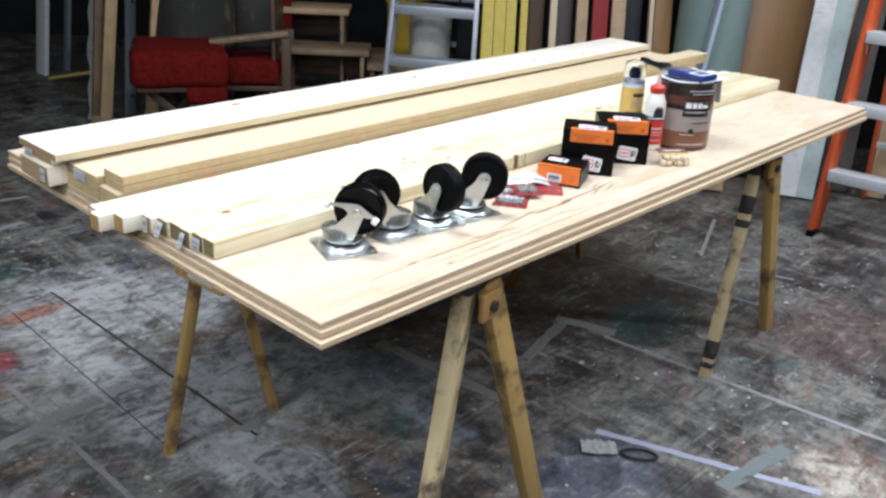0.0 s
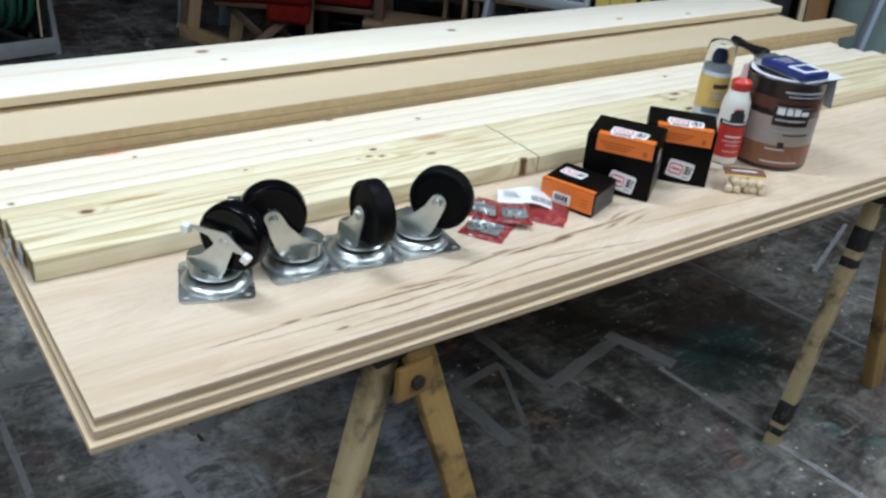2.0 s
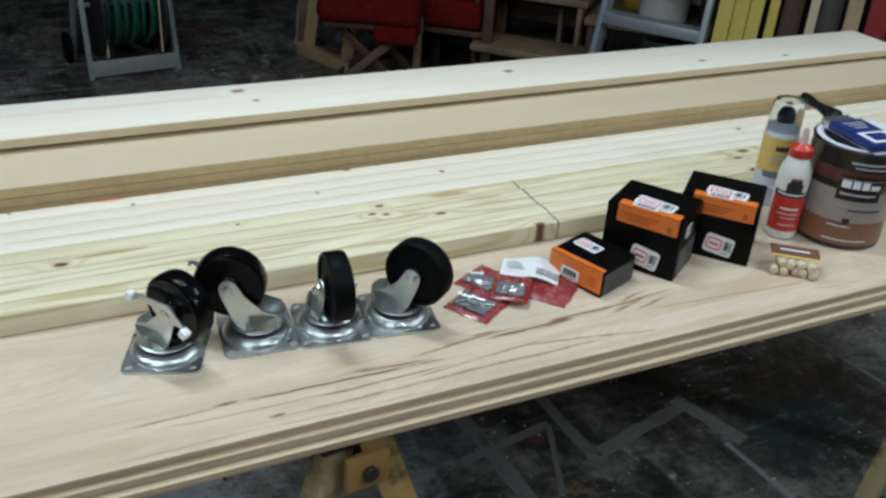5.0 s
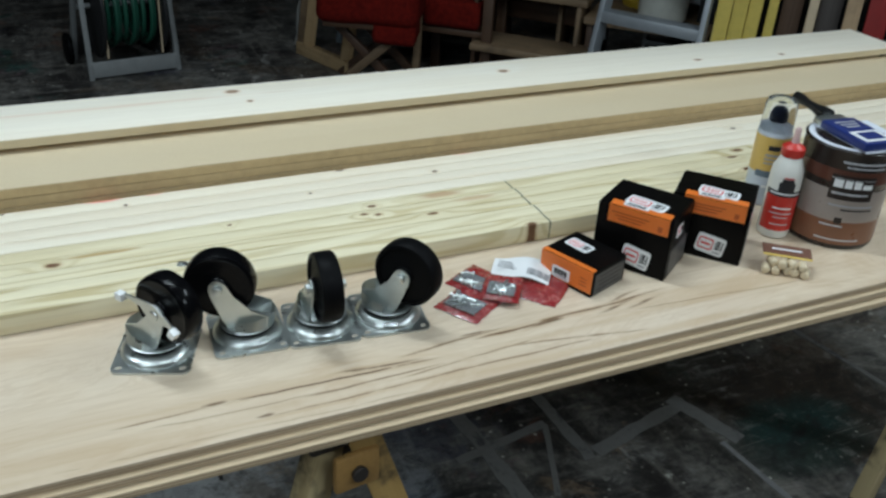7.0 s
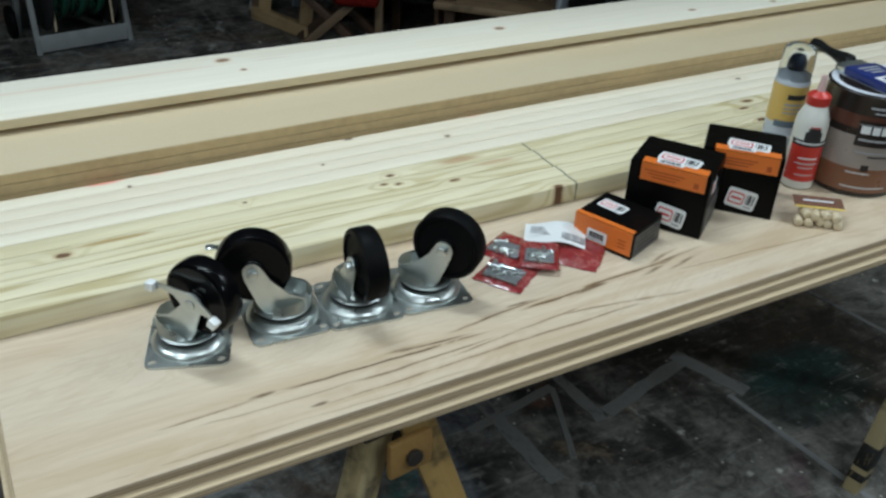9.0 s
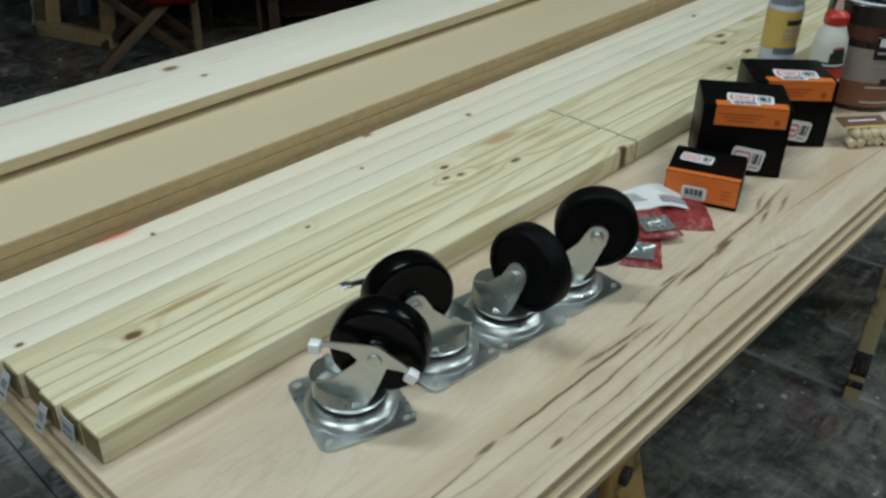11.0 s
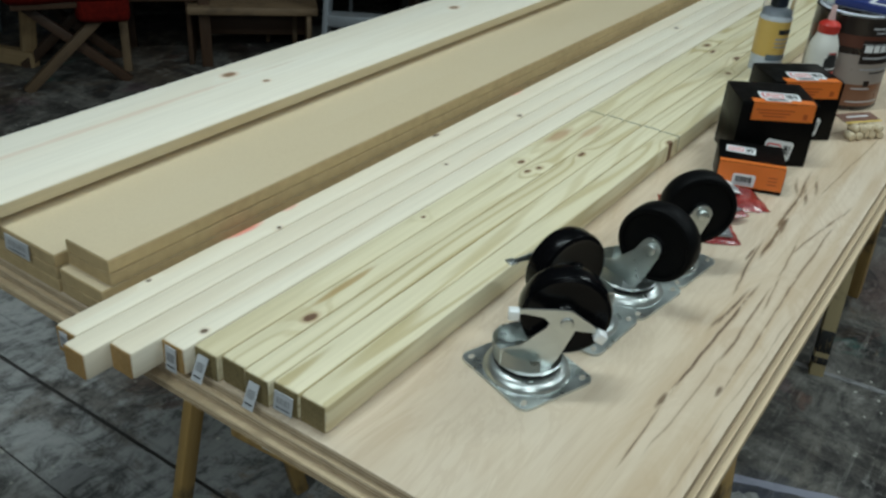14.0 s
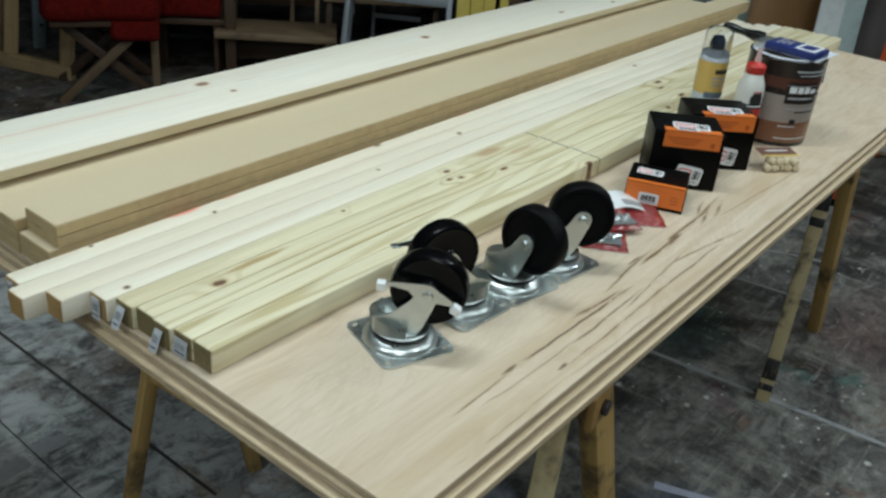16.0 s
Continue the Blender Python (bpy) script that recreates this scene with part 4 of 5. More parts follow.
def screw_box(x, y, turn, w, d, h, low, label, flap=True):
    """A black card box with an orange band over its front upper edge. Its front faces its own -y."""
    ob = thing("screw_box", at(x, y, H + 0.0004, turn), label, "box", "boxes of screws")
    part("carton", box_bm(w, d, h, 0.0016, (0, 0, h / 2)), CARD_BLACK, ob, "black printed carton")
    part("lid_flap", box_bm(w - 0.004, d - 0.004, 0.0008, 0, (0, 0.002, h + 0.0005)), CARD_BLACK, ob)
    face = Matrix.Rotation(radians(90), 4, "X")
    e = 0.0007
    if low:
        bw, x0 = w * 0.98, 0
        top_d, front_h = 0.010, h * 0.86
    else:
        bw, x0 = w * 0.80, 0.006
        top_d, front_h = 0.020, h * 0.27
    band = part("orange_band", box_bm(bw, e, front_h, 0, (x0, -d / 2 - e / 2, h - front_h / 2)), ORANGE, ob, "orange printed band")
    part("band_fold", box_bm(bw, top_d, e, 0, (x0, -d / 2 + top_d / 2, h + 0.0013)), ORANGE, ob)
    if low:
        sticker(ob, Matrix.Translation((0.012 - w * 0.2, -d / 2 - e, h * 0.40)) @ face, 0.036, 0.021, False)
        for k in range(3):
            part("printed_bar", box_bm(0.014, 0.0004, 0.002, 0, (w * 0.33, -d / 2 - e - 0.0002, h * (0.62 - 0.13 * k))), DARK_ORANGE, band)
        sticker(ob, Matrix.Translation((-w * 0.16, d * 0.10, h + 0.0012)) @ Matrix.Rotation(radians(-4), 4, "Z"), 0.048, 0.028)
    else:
        for k in range(3):
            part("printed_bar", box_bm(bw * (0.62 - 0.12 * k), 0.0004, 0.0024, 0, (-bw * 0.08, -d / 2 - e - 0.0002, h - front_h * (0.38 + 0.18 * k))), DARK_ORANGE, band)
        part("printed_bar", box_bm(0.008, 0.0004, 0.010, 0, (bw * 0.42, -d / 2 - e - 0.0002, h - front_h * 0.68)), DARK_ORANGE, band)
        sticker(ob, Matrix.Translation((0.006, -d * 0.5 + 0.034, h + 0.0014)) @ Matrix.Rotation(radians(-5), 4, "Z"), 0.070, 0.034)
        sticker(ob, Matrix.Translation((-0.004, -d / 2 + 0.012, h + 0.0026)), 0.044, 0.014, False)
        sticker(ob, Matrix.Translation((0.012, -d / 2 - e * 0.3, h * 0.26)) @ face @ Matrix.Rotation(radians(-8), 4, "Z"), 0.050, 0.036)
        part("side_panel", box_bm(e, d * 0.8, h * 0.42, 0, (w / 2 + e / 2, 0, h * 0.27)), CARD_SIDE, ob, "grey printed side panel")
        sticker(ob, Matrix.Translation((w / 2, -d * 0.1, h * 0.72)) @ Matrix.Rotation(radians(90), 4, "Z") @ face, 0.03, 0.022)
    if low:
        part("side_panel", box_bm(e, d * 0.86, h * 0.8, 0, (w / 2 + e / 2, 0, h * 0.46)), CARD_SIDE, ob, "grey printed side panel")
        for k in range(4):
            part("printed_bar", box_bm(0.0004, d * (0.7 - 0.1 * (k % 2)), 0.003, 0, (w / 2 + e + 0.0002, 0, h * (0.22 + 0.17 * k))), INK, ob)
    return ob


screw_box(1.0735, 0.226, -56, 0.133, 0.105, 0.113, False, "tall black screw box with an orange band and white stickers")
screw_box(1.222, 0.224, -48, 0.133, 0.105, 0.113, False, "black screw box with an orange band, behind the other")
screw_box(0.944, 0.205, -69, 0.107, 0.092, 0.047, True, "flat black and orange screw box with a bar code")

# ---------------------------------------------------------------- hardware packets
RED_FILM = Nodes("red_printed_film")
_own = RED_FILM.vec("ADD", RED_FILM.co, RED_FILM.spread())
_f = RED_FILM.noise(_own, 90, 4, 0.7, 1.0)
RED_FILM.bump(RED_FILM.noise(_own, 130, 3, 0.6, 1.5), 0.8, 0.003)
RED_FILM.done(RED_FILM.mix(RED_FILM.ramp(_f, 0.5, 0.62), (0.26, 0.018, 0.02), (0.42, 0.10, 0.09)), 0.2, 0.0, **{"Coat Weight": 0.6})
CLEAR_FILM = plain("crinkled_clear_film", (0.36, 0.37, 0.38), 0.16, 0.55, vary=0.6, scale=120, bump=0.9)


def packet(x, y, z, turn, w, d, label, window=True, tilt=0.0):
    """A small flat packet of hardware in red film, with a clear window full of bolts."""
    rnd = random.Random(int(x * 1000))
    ob = thing("hardware_packet", at(x, y, H + z, turn) @ Matrix.Rotation(radians(tilt), 4, "Y"), label, "packet", "packets of hardware")
    bm = bmesh.new()
    bmesh.ops.create_grid(bm, x_segments=18, y_segments=14, size=0.5)
    for v in bm.verts:
        ex, ey = 1 - abs(v.co.x * 2) ** 3, 1 - abs(v.co.y * 2) ** 3
        v.co.x *= w * (1 + 0.03 * rnd.uniform(-1, 1))
        v.co.y *= d * (1 + 0.03 * rnd.uniform(-1, 1))
        v.co.z = 0.0012 + 0.006 * max(0, ex * ey) ** 0.6 + 0.0018 * noise.noise(Vector((v.co.x * 70, v.co.y * 70, x * 9))) * (ex * ey > 0.05)
    low = bmesh.ops.extrude_face_region(bm, geom=bm.faces[:])
    for g in low["geom"]:
        if isinstance(g, bmesh.types.BMVert):
            g.co.z = 0.0004
    bmesh.ops.recalc_face_normals(bm, faces=bm.faces[:])
    part("film", bm, RED_FILM.mat, ob, "crinkled red printed film")
    if window:
        win = bmesh.new()
        bmesh.ops.create_grid(win, x_segments=12, y_segments=10, size=0.5)
        for v in win.verts:
            v.co.x *= w * 0.72
            v.co.y *= d * 0.46
            v.co.y -= d * 0.16
            v.co.z = 0.0090 + 0.0016 * noise.noise(Vector((v.co.x * 150, v.co.y * 150, y * 9)))
        bmesh.ops.solidify(win, geom=win.faces[:], thickness=0.002)
        part("clear_window", win, CLEAR_FILM, ob, "clear window onto silver bolts")
        for k in range(7):
            bx, by = rnd.uniform(-0.3, 0.3) * w, -d * 0.16 + rnd.uniform(-0.18, 0.18) * d
            b = cyl_bm(0.0022, 0.0022, 0.02, 8, Matrix.Rotation(radians(90), 4, "X"))
            add(b, cyl_bm(0.0045, 0.0045, 0.003, 6, Matrix.Translation((0, 0.011, 0)) @ Matrix.Rotation(radians(90), 4, "X")))
            part("bolt", b, ZINC, ob, "silver bolt", Matrix.Translation((bx, by, 0.0100)) @ Matrix.Rotation(rnd.uniform(0, 6.3), 4, "Z"))
    return ob


packet(0.728, 0.190, 0.0006, -58, 0.078, 0.088, "small red film packet of silver bolts")
packet(0.768, 0.246, 0.0006, -62, 0.074, 0.080, "red film packet of hardware beside another")
packet(0.790, 0.200, 0.0100, -35, 0.062, 0.078, "red film packet lying over other packets")
packet(0.862, 0.200, 0.0006, -50, 0.088, 0.105, "flat red film packet under a paper leaflet", False)
leaf = bmesh.new()
bmesh.ops.create_grid(leaf, x_segments=16, y_segments=8, size=0.5)
for v in leaf.verts:
    v.co.x *= 0.098
    v.co.y *= 0.056
    v.co.z = 0.0105 + 0.006 * math.sin(v.co.x * 55 + 1) + 0.003 * math.sin(v.co.y * 60)
bmesh.ops.solidify(leaf, geom=leaf.faces[:], thickness=0.0008)
leaflet = mesh_ob("leaflet", leaf, PAPER)
leaflet.matrix_basis = at(0.846, 0.238, H + 0.004, -37)
tagged(leaflet, "curled white paper leaflet lying on red packets", "leaflet")
for k in range(9):
    part("printed_bar", box_bm(0.0022 + 0.001 * (k % 3), 0.018, 0.0006, 0, (0.012 + 0.0042 * k, -0.010, 0.0118 + 0.006 * math.sin((0.012 + 0.0042 * k) * 55 + 1) - 0.0015)), GREY_INK, leaflet)
for k in range(4):
    part("printed_bar", box_bm(0.04, 0.0018, 0.0006, 0, (-0.02, 0.012 - 0.006 * k, 0.0125)), GREY_INK, leaflet)

# wooden plugs in a packet
pack = thing("plug_packet", at(1.297, 0.103, H + 0.0004, -38), "clear packet of pale wooden plugs under a brown card", "packet")
PLUG = wood("plug_wood", (0.66, 0.55, 0.38), (0.5, 0.38, 0.22), rings=12, lines=0.4)
rnd = random.Random(4)
for row in range(2):
    for k in range(5 - row % 2):
        b = cyl_bm(0.0075, 0.0075, 0.022, 14, Matrix.Rotation(radians(90), 4, "X"), 0.003)
        part("wooden_plug", b, PLUG, pack, "", Matrix.Translation((-0.032 + 0.0165 * k + 0.008 * (row % 2) + rnd.uniform(-0.001, 0.001), -0.012 + rnd.uniform(-0.004, 0.004), 0.0078 + 0.0125 * row)) @ Matrix.Rotation(rnd.uniform(-0.5, 0.5), 4, "Z"))
part("header_card", box_bm(0.082, 0.034, 0.0012, 0, (0, 0.012, 0)), plain("brown_card", (0.16, 0.07, 0.045), 0.45), pack, "brown printed header card", Matrix.Translation((0, 0.0, 0.0300)) @ Matrix.Rotation(radians(6), 4, "X"))
part("yellow_stripe", box_bm(0.082, 0.005, 0.0008, 0, (0, -0.006, 0)), plain("yellow_print", (0.7, 0.5, 0.12), 0.45), pack, "yellow stripe", Matrix.Translation((0, 0.0, 0.0307)) @ Matrix.Rotation(radians(6), 4, "X"))
part("white_print", box_bm(0.05, 0.004, 0.0006, 0, (0, 0.014, 0)), PAPER, pack, "", Matrix.Translation((0, 0.0, 0.0311)) @ Matrix.Rotation(radians(6), 4, "X"))

# ---------------------------------------------------------------- paint can, brush, glue and spray


def wrap(r, a0, a1, z0, z1, thick=0.0005, seg=20):
    """A patch of print wound round a can, between two angles in degrees."""
    bm = bmesh.new()
    rows = []
    for k in range(seg + 1):
        a = radians(a0 + (a1 - a0) * k / seg)
        rows.append([bm.verts.new((rr * math.cos(a), rr * math.sin(a), z)) for rr, z in ((r, z0), (r + thick, z0), (r + thick, z1), (r, z1))])
    for p, q in zip(rows, rows[1:]):
        for k in range(4):
            bm.faces.new((p[k], q[k], q[(k + 1) % 4], p[(k + 1) % 4]))
    bm.faces.new(rows[0][::-1])
    bm.faces.new(rows[-1])
    bmesh.ops.recalc_face_normals(bm, faces=bm.faces[:])
    return bm


CAN_DARK = plain("black_brown_print", (0.020, 0.013, 0.011), 0.3, vary=0.2, bump=0.02)
CAN_RUST = plain("rust_print", (0.09, 0.032, 0.02), 0.32, vary=0.25, bump=0.02, scale=9)
CAN_TAUPE = plain("taupe_print", (0.30, 0.25, 0.22), 0.32, vary=0.15, bump=0.02)
CAN_BROWN = plain("wood_brown_print", (0.20, 0.085, 0.045), 0.32, vary=0.35, bump=0.02, scale=9)
SILVER = plain("silver_print", (0.52, 0.52, 0.54), 0.3, 0.3, vary=0.1, bump=0.0)
LID_WHITE = plain("white_plastic", (0.72, 0.74, 0.80), 0.35, vary=0.05, bump=0.02)
can = thing("paint_can", at(1.490, 0.196, H + 0.0004, -118), "gallon paint can with a dark and taupe wood-tone label", "paint can")
R = 0.0815
part("body", lathe_bm([(R - 0.005, 0), (R - 0.002, 0.002), (R - 0.0008, 0.005), (R - 0.0008, 0.186), (R + 0.001, 0.189), (R - 0.001, 0.1915), (R - 0.006, 0.1915)], 64), CAN_DARK, can)
part("lid", lathe_bm([(R - 0.004, 0.1880), (R - 0.004, 0.1925), (R - 0.008, 0.1938), (R - 0.012, 0.1932), (R - 0.016, 0.1915), (0.002, 0.1910)], 64), LID_WHITE, can, "white plastic lid")
for z0, z1, m in ((0.130, 0.154, CAN_RUST), (0.056, 0.116, CAN_TAUPE), (0.010, 0.056, CAN_BROWN)):
    part("label_band", wrap(R - 0.0008, -180, 180, z0, z1, 0.0006, 72), m, can, "printed label band")
part("dark_panel", wrap(R, -34, 20, 0.099, 0.146, 0.0004), CAN_DARK, can, "dark logo panel")
for z0, z1, a0, a1 in ((0.1225, 0.137, -30, -19), (0.1225, 0.137, -17, -8), (0.1225, 0.137, -6, 3), (0.1225, 0.1315, 5, 17)):
    part("logo_mark", wrap(R + 0.0004, a0, a1, z0, z1, 0.0003, 6), PAPER, can, "white logo mark")
for z0, z1, a0, a1, m in ((0.109, 0.113, -30, 14, SILVER), (0.168, 0.172, -26, 34, SILVER), (0.160, 0.163, -20, 28, SILVER), (0.086, 0.089, -30, 26, GREY_INK), (0.079, 0.0815, -14, 26, INK), (0.046, 0.049, -34, -6, SILVER), (0.018, 0.021, -36, 20, SILVER), (0.1385, 0.1395, -34, 20, SILVER)):
    part("print_line", wrap(R + 0.0003, a0, a1, z0, z1, 0.0003, 10), m, can)
part("roundel", wrap(R, -18, -9, 0.052, 0.064, 0.0005, 6), CAN_DARK, can)

BLUE_CARD = plain("navy_card", (0.02, 0.035, 0.16), 0.35, vary=0.1, bump=0.02)
brush = thing("paintbrush", Matrix.Translation((1.484, 0.250, H + 0.1945)) @ Matrix.Rotation(radians(-95), 4, "Z"), "packaged paintbrush in a navy and white card sleeve, black handle", "paintbrush")
part("handle", lathe_bm([(0.003, -0.118), (0.009, -0.114), (0.0105, -0.100), (0.0075, -0.075), (0.0085, -0.060), (0.013, -0.035), (0.014, -0.02)], 20), plain("black_handle", (0.012, 0.012, 0.012), 0.25), brush, "black plastic handle", Matrix.Translation((0.012, 0.0, 0.012)) @ Matrix.Rotation(radians(4), 4, "Y") @ Matrix.Rotation(radians(90), 4, "Y"))
part("ferrule", box_bm(0.035, 0.060, 0.014, 0.004, (0.005, 0, 0.009)), ZINC, brush, "steel ferrule")
sleeve = part("card_sleeve", box_bm(0.115, 0.072, 0.016, 0.003, (0.072, 0, 0.010)), BLUE_CARD, brush, "navy card sleeve")
part("white_field", box_bm(0.045, 0.060, 0.0006, 0, (0.100, 0, 0.0184)), PAPER, sleeve)
part("blue_field", box_bm(0.030, 0.040, 0.0006, 0, (0.100, 0, 0.0190)), BLUE_CARD, sleeve)
for k in range(3):
    part("printed_bar", box_bm(0.0045, 0.046 - 0.008 * k, 0.0006, 0, (0.034 + 0.011 * k, 0, 0.0184)), SILVER, sleeve)
part("backing_card", box_bm(0.135, 0.122, 0.001, 0, (0.066, 0.028, 0.0008)), LID_WHITE, brush, "white backing card")
flap = part("hanging_card", box_bm(0.001, 0.085, 0.075, 0, (0, 0, -0.0375)), plain("pale_film", (0.45, 0.47, 0.5), 0.2, 0.0, vary=0.3), brush, "pale plastic flap with a blue mark", Matrix.Translation((0.07, 0.0895, 0.001)) @ Matrix.Rotation(radians(90), 4, "Z") @ Matrix.Rotation(radians(-8), 4, "Y"))
part("blue_mark", box_bm(0.0006, 0.045, 0.03, 0, (0.0009, 0, -0.035)), BLUE_CARD, flap)

glue = thing("glue_bottle", at(1.378, 0.222, H + 0.0004, -122), "white plastic wood glue bottle, red label and red cap", "glue bottle")
GLUE_WHITE = plain("milky_plastic", (0.72, 0.70, 0.64), 0.35, vary=0.05, bump=0.02)
GLUE_RED = plain("red_label_print", (0.55, 0.035, 0.025), 0.35, vary=0.08, bump=0.0)
r = 0.0290
part("bottle", lathe_bm([(r - 0.005, 0), (r - 0.001, 0.003), (r, 0.008), (r, 0.120), (r - 0.0015, 0.135), (r - 0.007, 0.148), (0.019, 0.156), (0.017, 0.160), (0.016, 0.166)], 48), GLUE_WHITE, glue)
part("cap", lathe_bm([(0.019, 0.158), (0.0205, 0.160), (0.0205, 0.174), (0.017, 0.178), (0.010, 0.181), (0.008, 0.183)], 36), GLUE_RED, glue, "red ribbed cap")
part("nozzle", lathe_bm([(0.0075, 0.181), (0.0065, 0.192), (0.0052, 0.198), (0.0052, 0.208), (0.0035, 0.211)], 20), plain("pink_clear_plastic", (0.62, 0.42, 0.40), 0.25), glue, "pale pink nozzle tip")
part("label", wrap(r, -75, 75, 0.018, 0.088, 0.0005, 30), GLUE_RED, glue, "red printed label")
part("black_swoosh", wrap(r + 0.0003, -75, 75, 0.086, 0.097, 0.0004, 30), INK, glue, "black curved band")
part("roundel", wrap(r, -32, 26, 0.097, 0.114, 0.0005, 14), INK, glue, "black wheel-shaped mark")
part("roundel", wrap(r, -24, 18, 0.114, 0.121, 0.0005, 14), INK, glue)
for z0, z1, a0, a1, m in ((0.122, 0.1245, -20, 14, GLUE_RED), (0.0905, 0.0935, -60, 60, PAPER), (0.062, 0.065, -36, 32, PAPER), (0.052, 0.0545, -44, 40, SILVER), (0.044, 0.046, -28, 26, SILVER), (0.030, 0.032, -34, 34, SILVER)):
    part("print_line", wrap(r + 0.0006, a0, a1, z0, z1, 0.0003, 12), m, glue)

spray = thing("spray_can", at(1.455, 0.345, H + 0.0004, -110), "spray can with a yellow and grey label under a clear cap", "spray can")
r = 0.033
SPRAY_GREY = plain("pale_grey_print", (0.48, 0.52, 0.57), 0.3, vary=0.12, bump=0.0)
SPRAY_YELLOW = plain("amber_print", (0.60, 0.40, 0.11), 0.32, vary=0.12, bump=0.0)
part("can_body", lathe_bm([(r - 0.003, 0), (r, 0.003), (r, 0.148), (r - 0.001, 0.151), (0.026, 0.160), (0.018, 0.167), (0.012, 0.169)], 48), SPRAY_GREY, spray)
part("label", wrap(r, -180, 180, 0.070, 0.144, 0.0005, 60), SPRAY_YELLOW, spray, "amber printed label")
part("slant_band", wrap(r + 0.0003, -60, 60, 0.062, 0.075, 0.0004, 24), plain("slate_print", (0.12, 0.16, 0.2), 0.3), spray)
for z0, z1, a0, a1, m in ((0.118, 0.128, -34, 30, INK), (0.106, 0.110, -40, 20, GREY_INK), (0.098, 0.101, -40, 34, GREY_INK), (0.090, 0.093, -40, 10, GREY_INK), (0.040, 0.045, -30, 36, PAPER)):
    part("print_line", wrap(r + 0.0006, a0, a1, z0, z1, 0.0003, 12), m, spray)
part("nozzle", lathe_bm([(0.010, 0.167), (0.014, 0.172), (0.014, 0.184), (0.010, 0.196), (0.006, 0.199)], 24), plain("navy_plastic", (0.012, 0.018, 0.04), 0.3), spray, "dark blue spray nozzle")
CLEAR = Nodes("clear_plastic")
CLEAR.done((0.93, 0.95, 0.97), 0.08, 0.0, **{"Transmission Weight": 1.0, "IOR": 1.12})
cap = lathe_bm([(r - 0.002, 0.150), (r - 0.0018, 0.170), (r - 0.003, 0.205), (r - 0.006, 0.213), (r - 0.012, 0.216), (0.002, 0.2165)], 48)
add(cap, lathe_bm([(r - 0.0032, 0.1505), (r - 0.003, 0.170), (r - 0.0042, 0.2045), (r - 0.0070, 0.2118), (r - 0.0125, 0.2148), (0.002, 0.2153)], 48))
part("clear_cap", cap, CLEAR.mat, spray, "clear plastic cap")

# ---------------------------------------------------------------- behind the table: seats, steps, ladders, leaning boards


def room(u, v, z=0.0, turn=0.0):
    return ROOM @ Matrix.Translation((u, v, z)) @ Matrix.Rotation(radians(turn), 4, "Z")


def strip(parent, a, b, wide, thick, material, name="rail", bevel=0.003, roll=0.0, label=""):
    """A batten under parent from a to b, in parent's own metres."""
    m, n = between(a, b)
    return part(name, box_bm(n, wide, thick, bevel), material, parent, label, m @ Matrix.Rotation(radians(roll), 4, "X"))


OLD_PINE = wood("old_pine", (0.46, 0.32, 0.17), (0.32, 0.20, 0.09), lines=0.5, dirt=0.25)
GREY_WOOD = wood("grey_brown_wood", (0.23, 0.155, 0.09), (0.13, 0.085, 0.045), lines=0.5, dirt=0.4)
UMBER_WOOD = wood("umber_stained_wood", (0.13, 0.082, 0.045), (0.08, 0.05, 0.026), lines=0.5, dirt=0.4)
DARK_WOOD = wood("dark_stained_wood", (0.075, 0.04, 0.022), (0.04, 0.02, 0.012), lines=0.5, dirt=0.3, rough=0.45)
CANVAS = scuffed("dirty_white_canvas", (0.42, 0.42, 0.40), (0.06, 0.05, 0.05), 0.5, 6)
BLUEGREY = scuffed("blue_grey_paint", (0.17, 0.20, 0.22), (0.06, 0.06, 0.06), 0.5, 6)
n = Nodes("red_worn_velvet")
_o = n.vec("ADD", n.co, n.spread())
_c = n.mix(n.ramp(n.noise(_o, 40, 6, 0.75), 0.25, 0.8), (0.065, 0.004, 0.003), (0.155, 0.010, 0.006))
n.bump(n.noise(_o, 140, 3), 0.35, 0.002)
RED_CLOTH = n.done(_c, 0.95, 0.0, **{"Specular IOR Level": 0.1})
SMOKED = scuffed("smoke_stained_panel", (0.026, 0.023, 0.017), (0.17, 0.115, 0.06), 0.85, 5, 0.55, (1, 1, 0.4))

# canvas flat frame leaning in the row
flat = thing("scenery_flat", room(-1.72, 3.90, 0, -26), "open pine scenery flat with torn canvas edge", "scenery flat")
strip(flat, (0, 0, 0.035), (0.46, 0, 0.035), 0.045, 0.07, OLD_PINE, "bottom_rail")
strip(flat, (0.02, 0.0, 0.07), (0.12, 0.20, 1.9), 0.03, 0.045, GREY_WOOD, "stile")
strip(flat, (0.10, -0.005, 0.07), (0.24, 0.20, 1.9), 0.065, 0.03, OLD_PINE, "stile", roll=90)
strip(flat, (0.43, 0.0, 0.07), (0.55, 0.20, 1.9), 0.065, 0.03, OLD_PINE, "stile", roll=90)
strip(flat, (0.12, 0.20, 1.9), (0.58, 0.20, 1.9), 0.045, 0.07, OLD_PINE, "top_rail")
torn = bmesh.new()
prev = None
for k in range(30):
    z = 0.04 + k * 0.062
    x = -0.03 + 0.055 * z + 0.012 * math.sin(k * 1.7) + 0.008 * math.sin(k * 0.6)
    y = 0.11 * z - 0.01
    row = (torn.verts.new((x - 0.018, y, z)), torn.verts.new((x + 0.03, y + 0.012, z)))
    if prev:
        torn.faces.new((prev[0], prev[1], row[1], row[0]))
    prev = row
bmesh.ops.solidify(torn, geom=torn.faces[:], thickness=0.004)
part("torn_canvas", torn, CANVAS, flat, "torn white canvas edge")
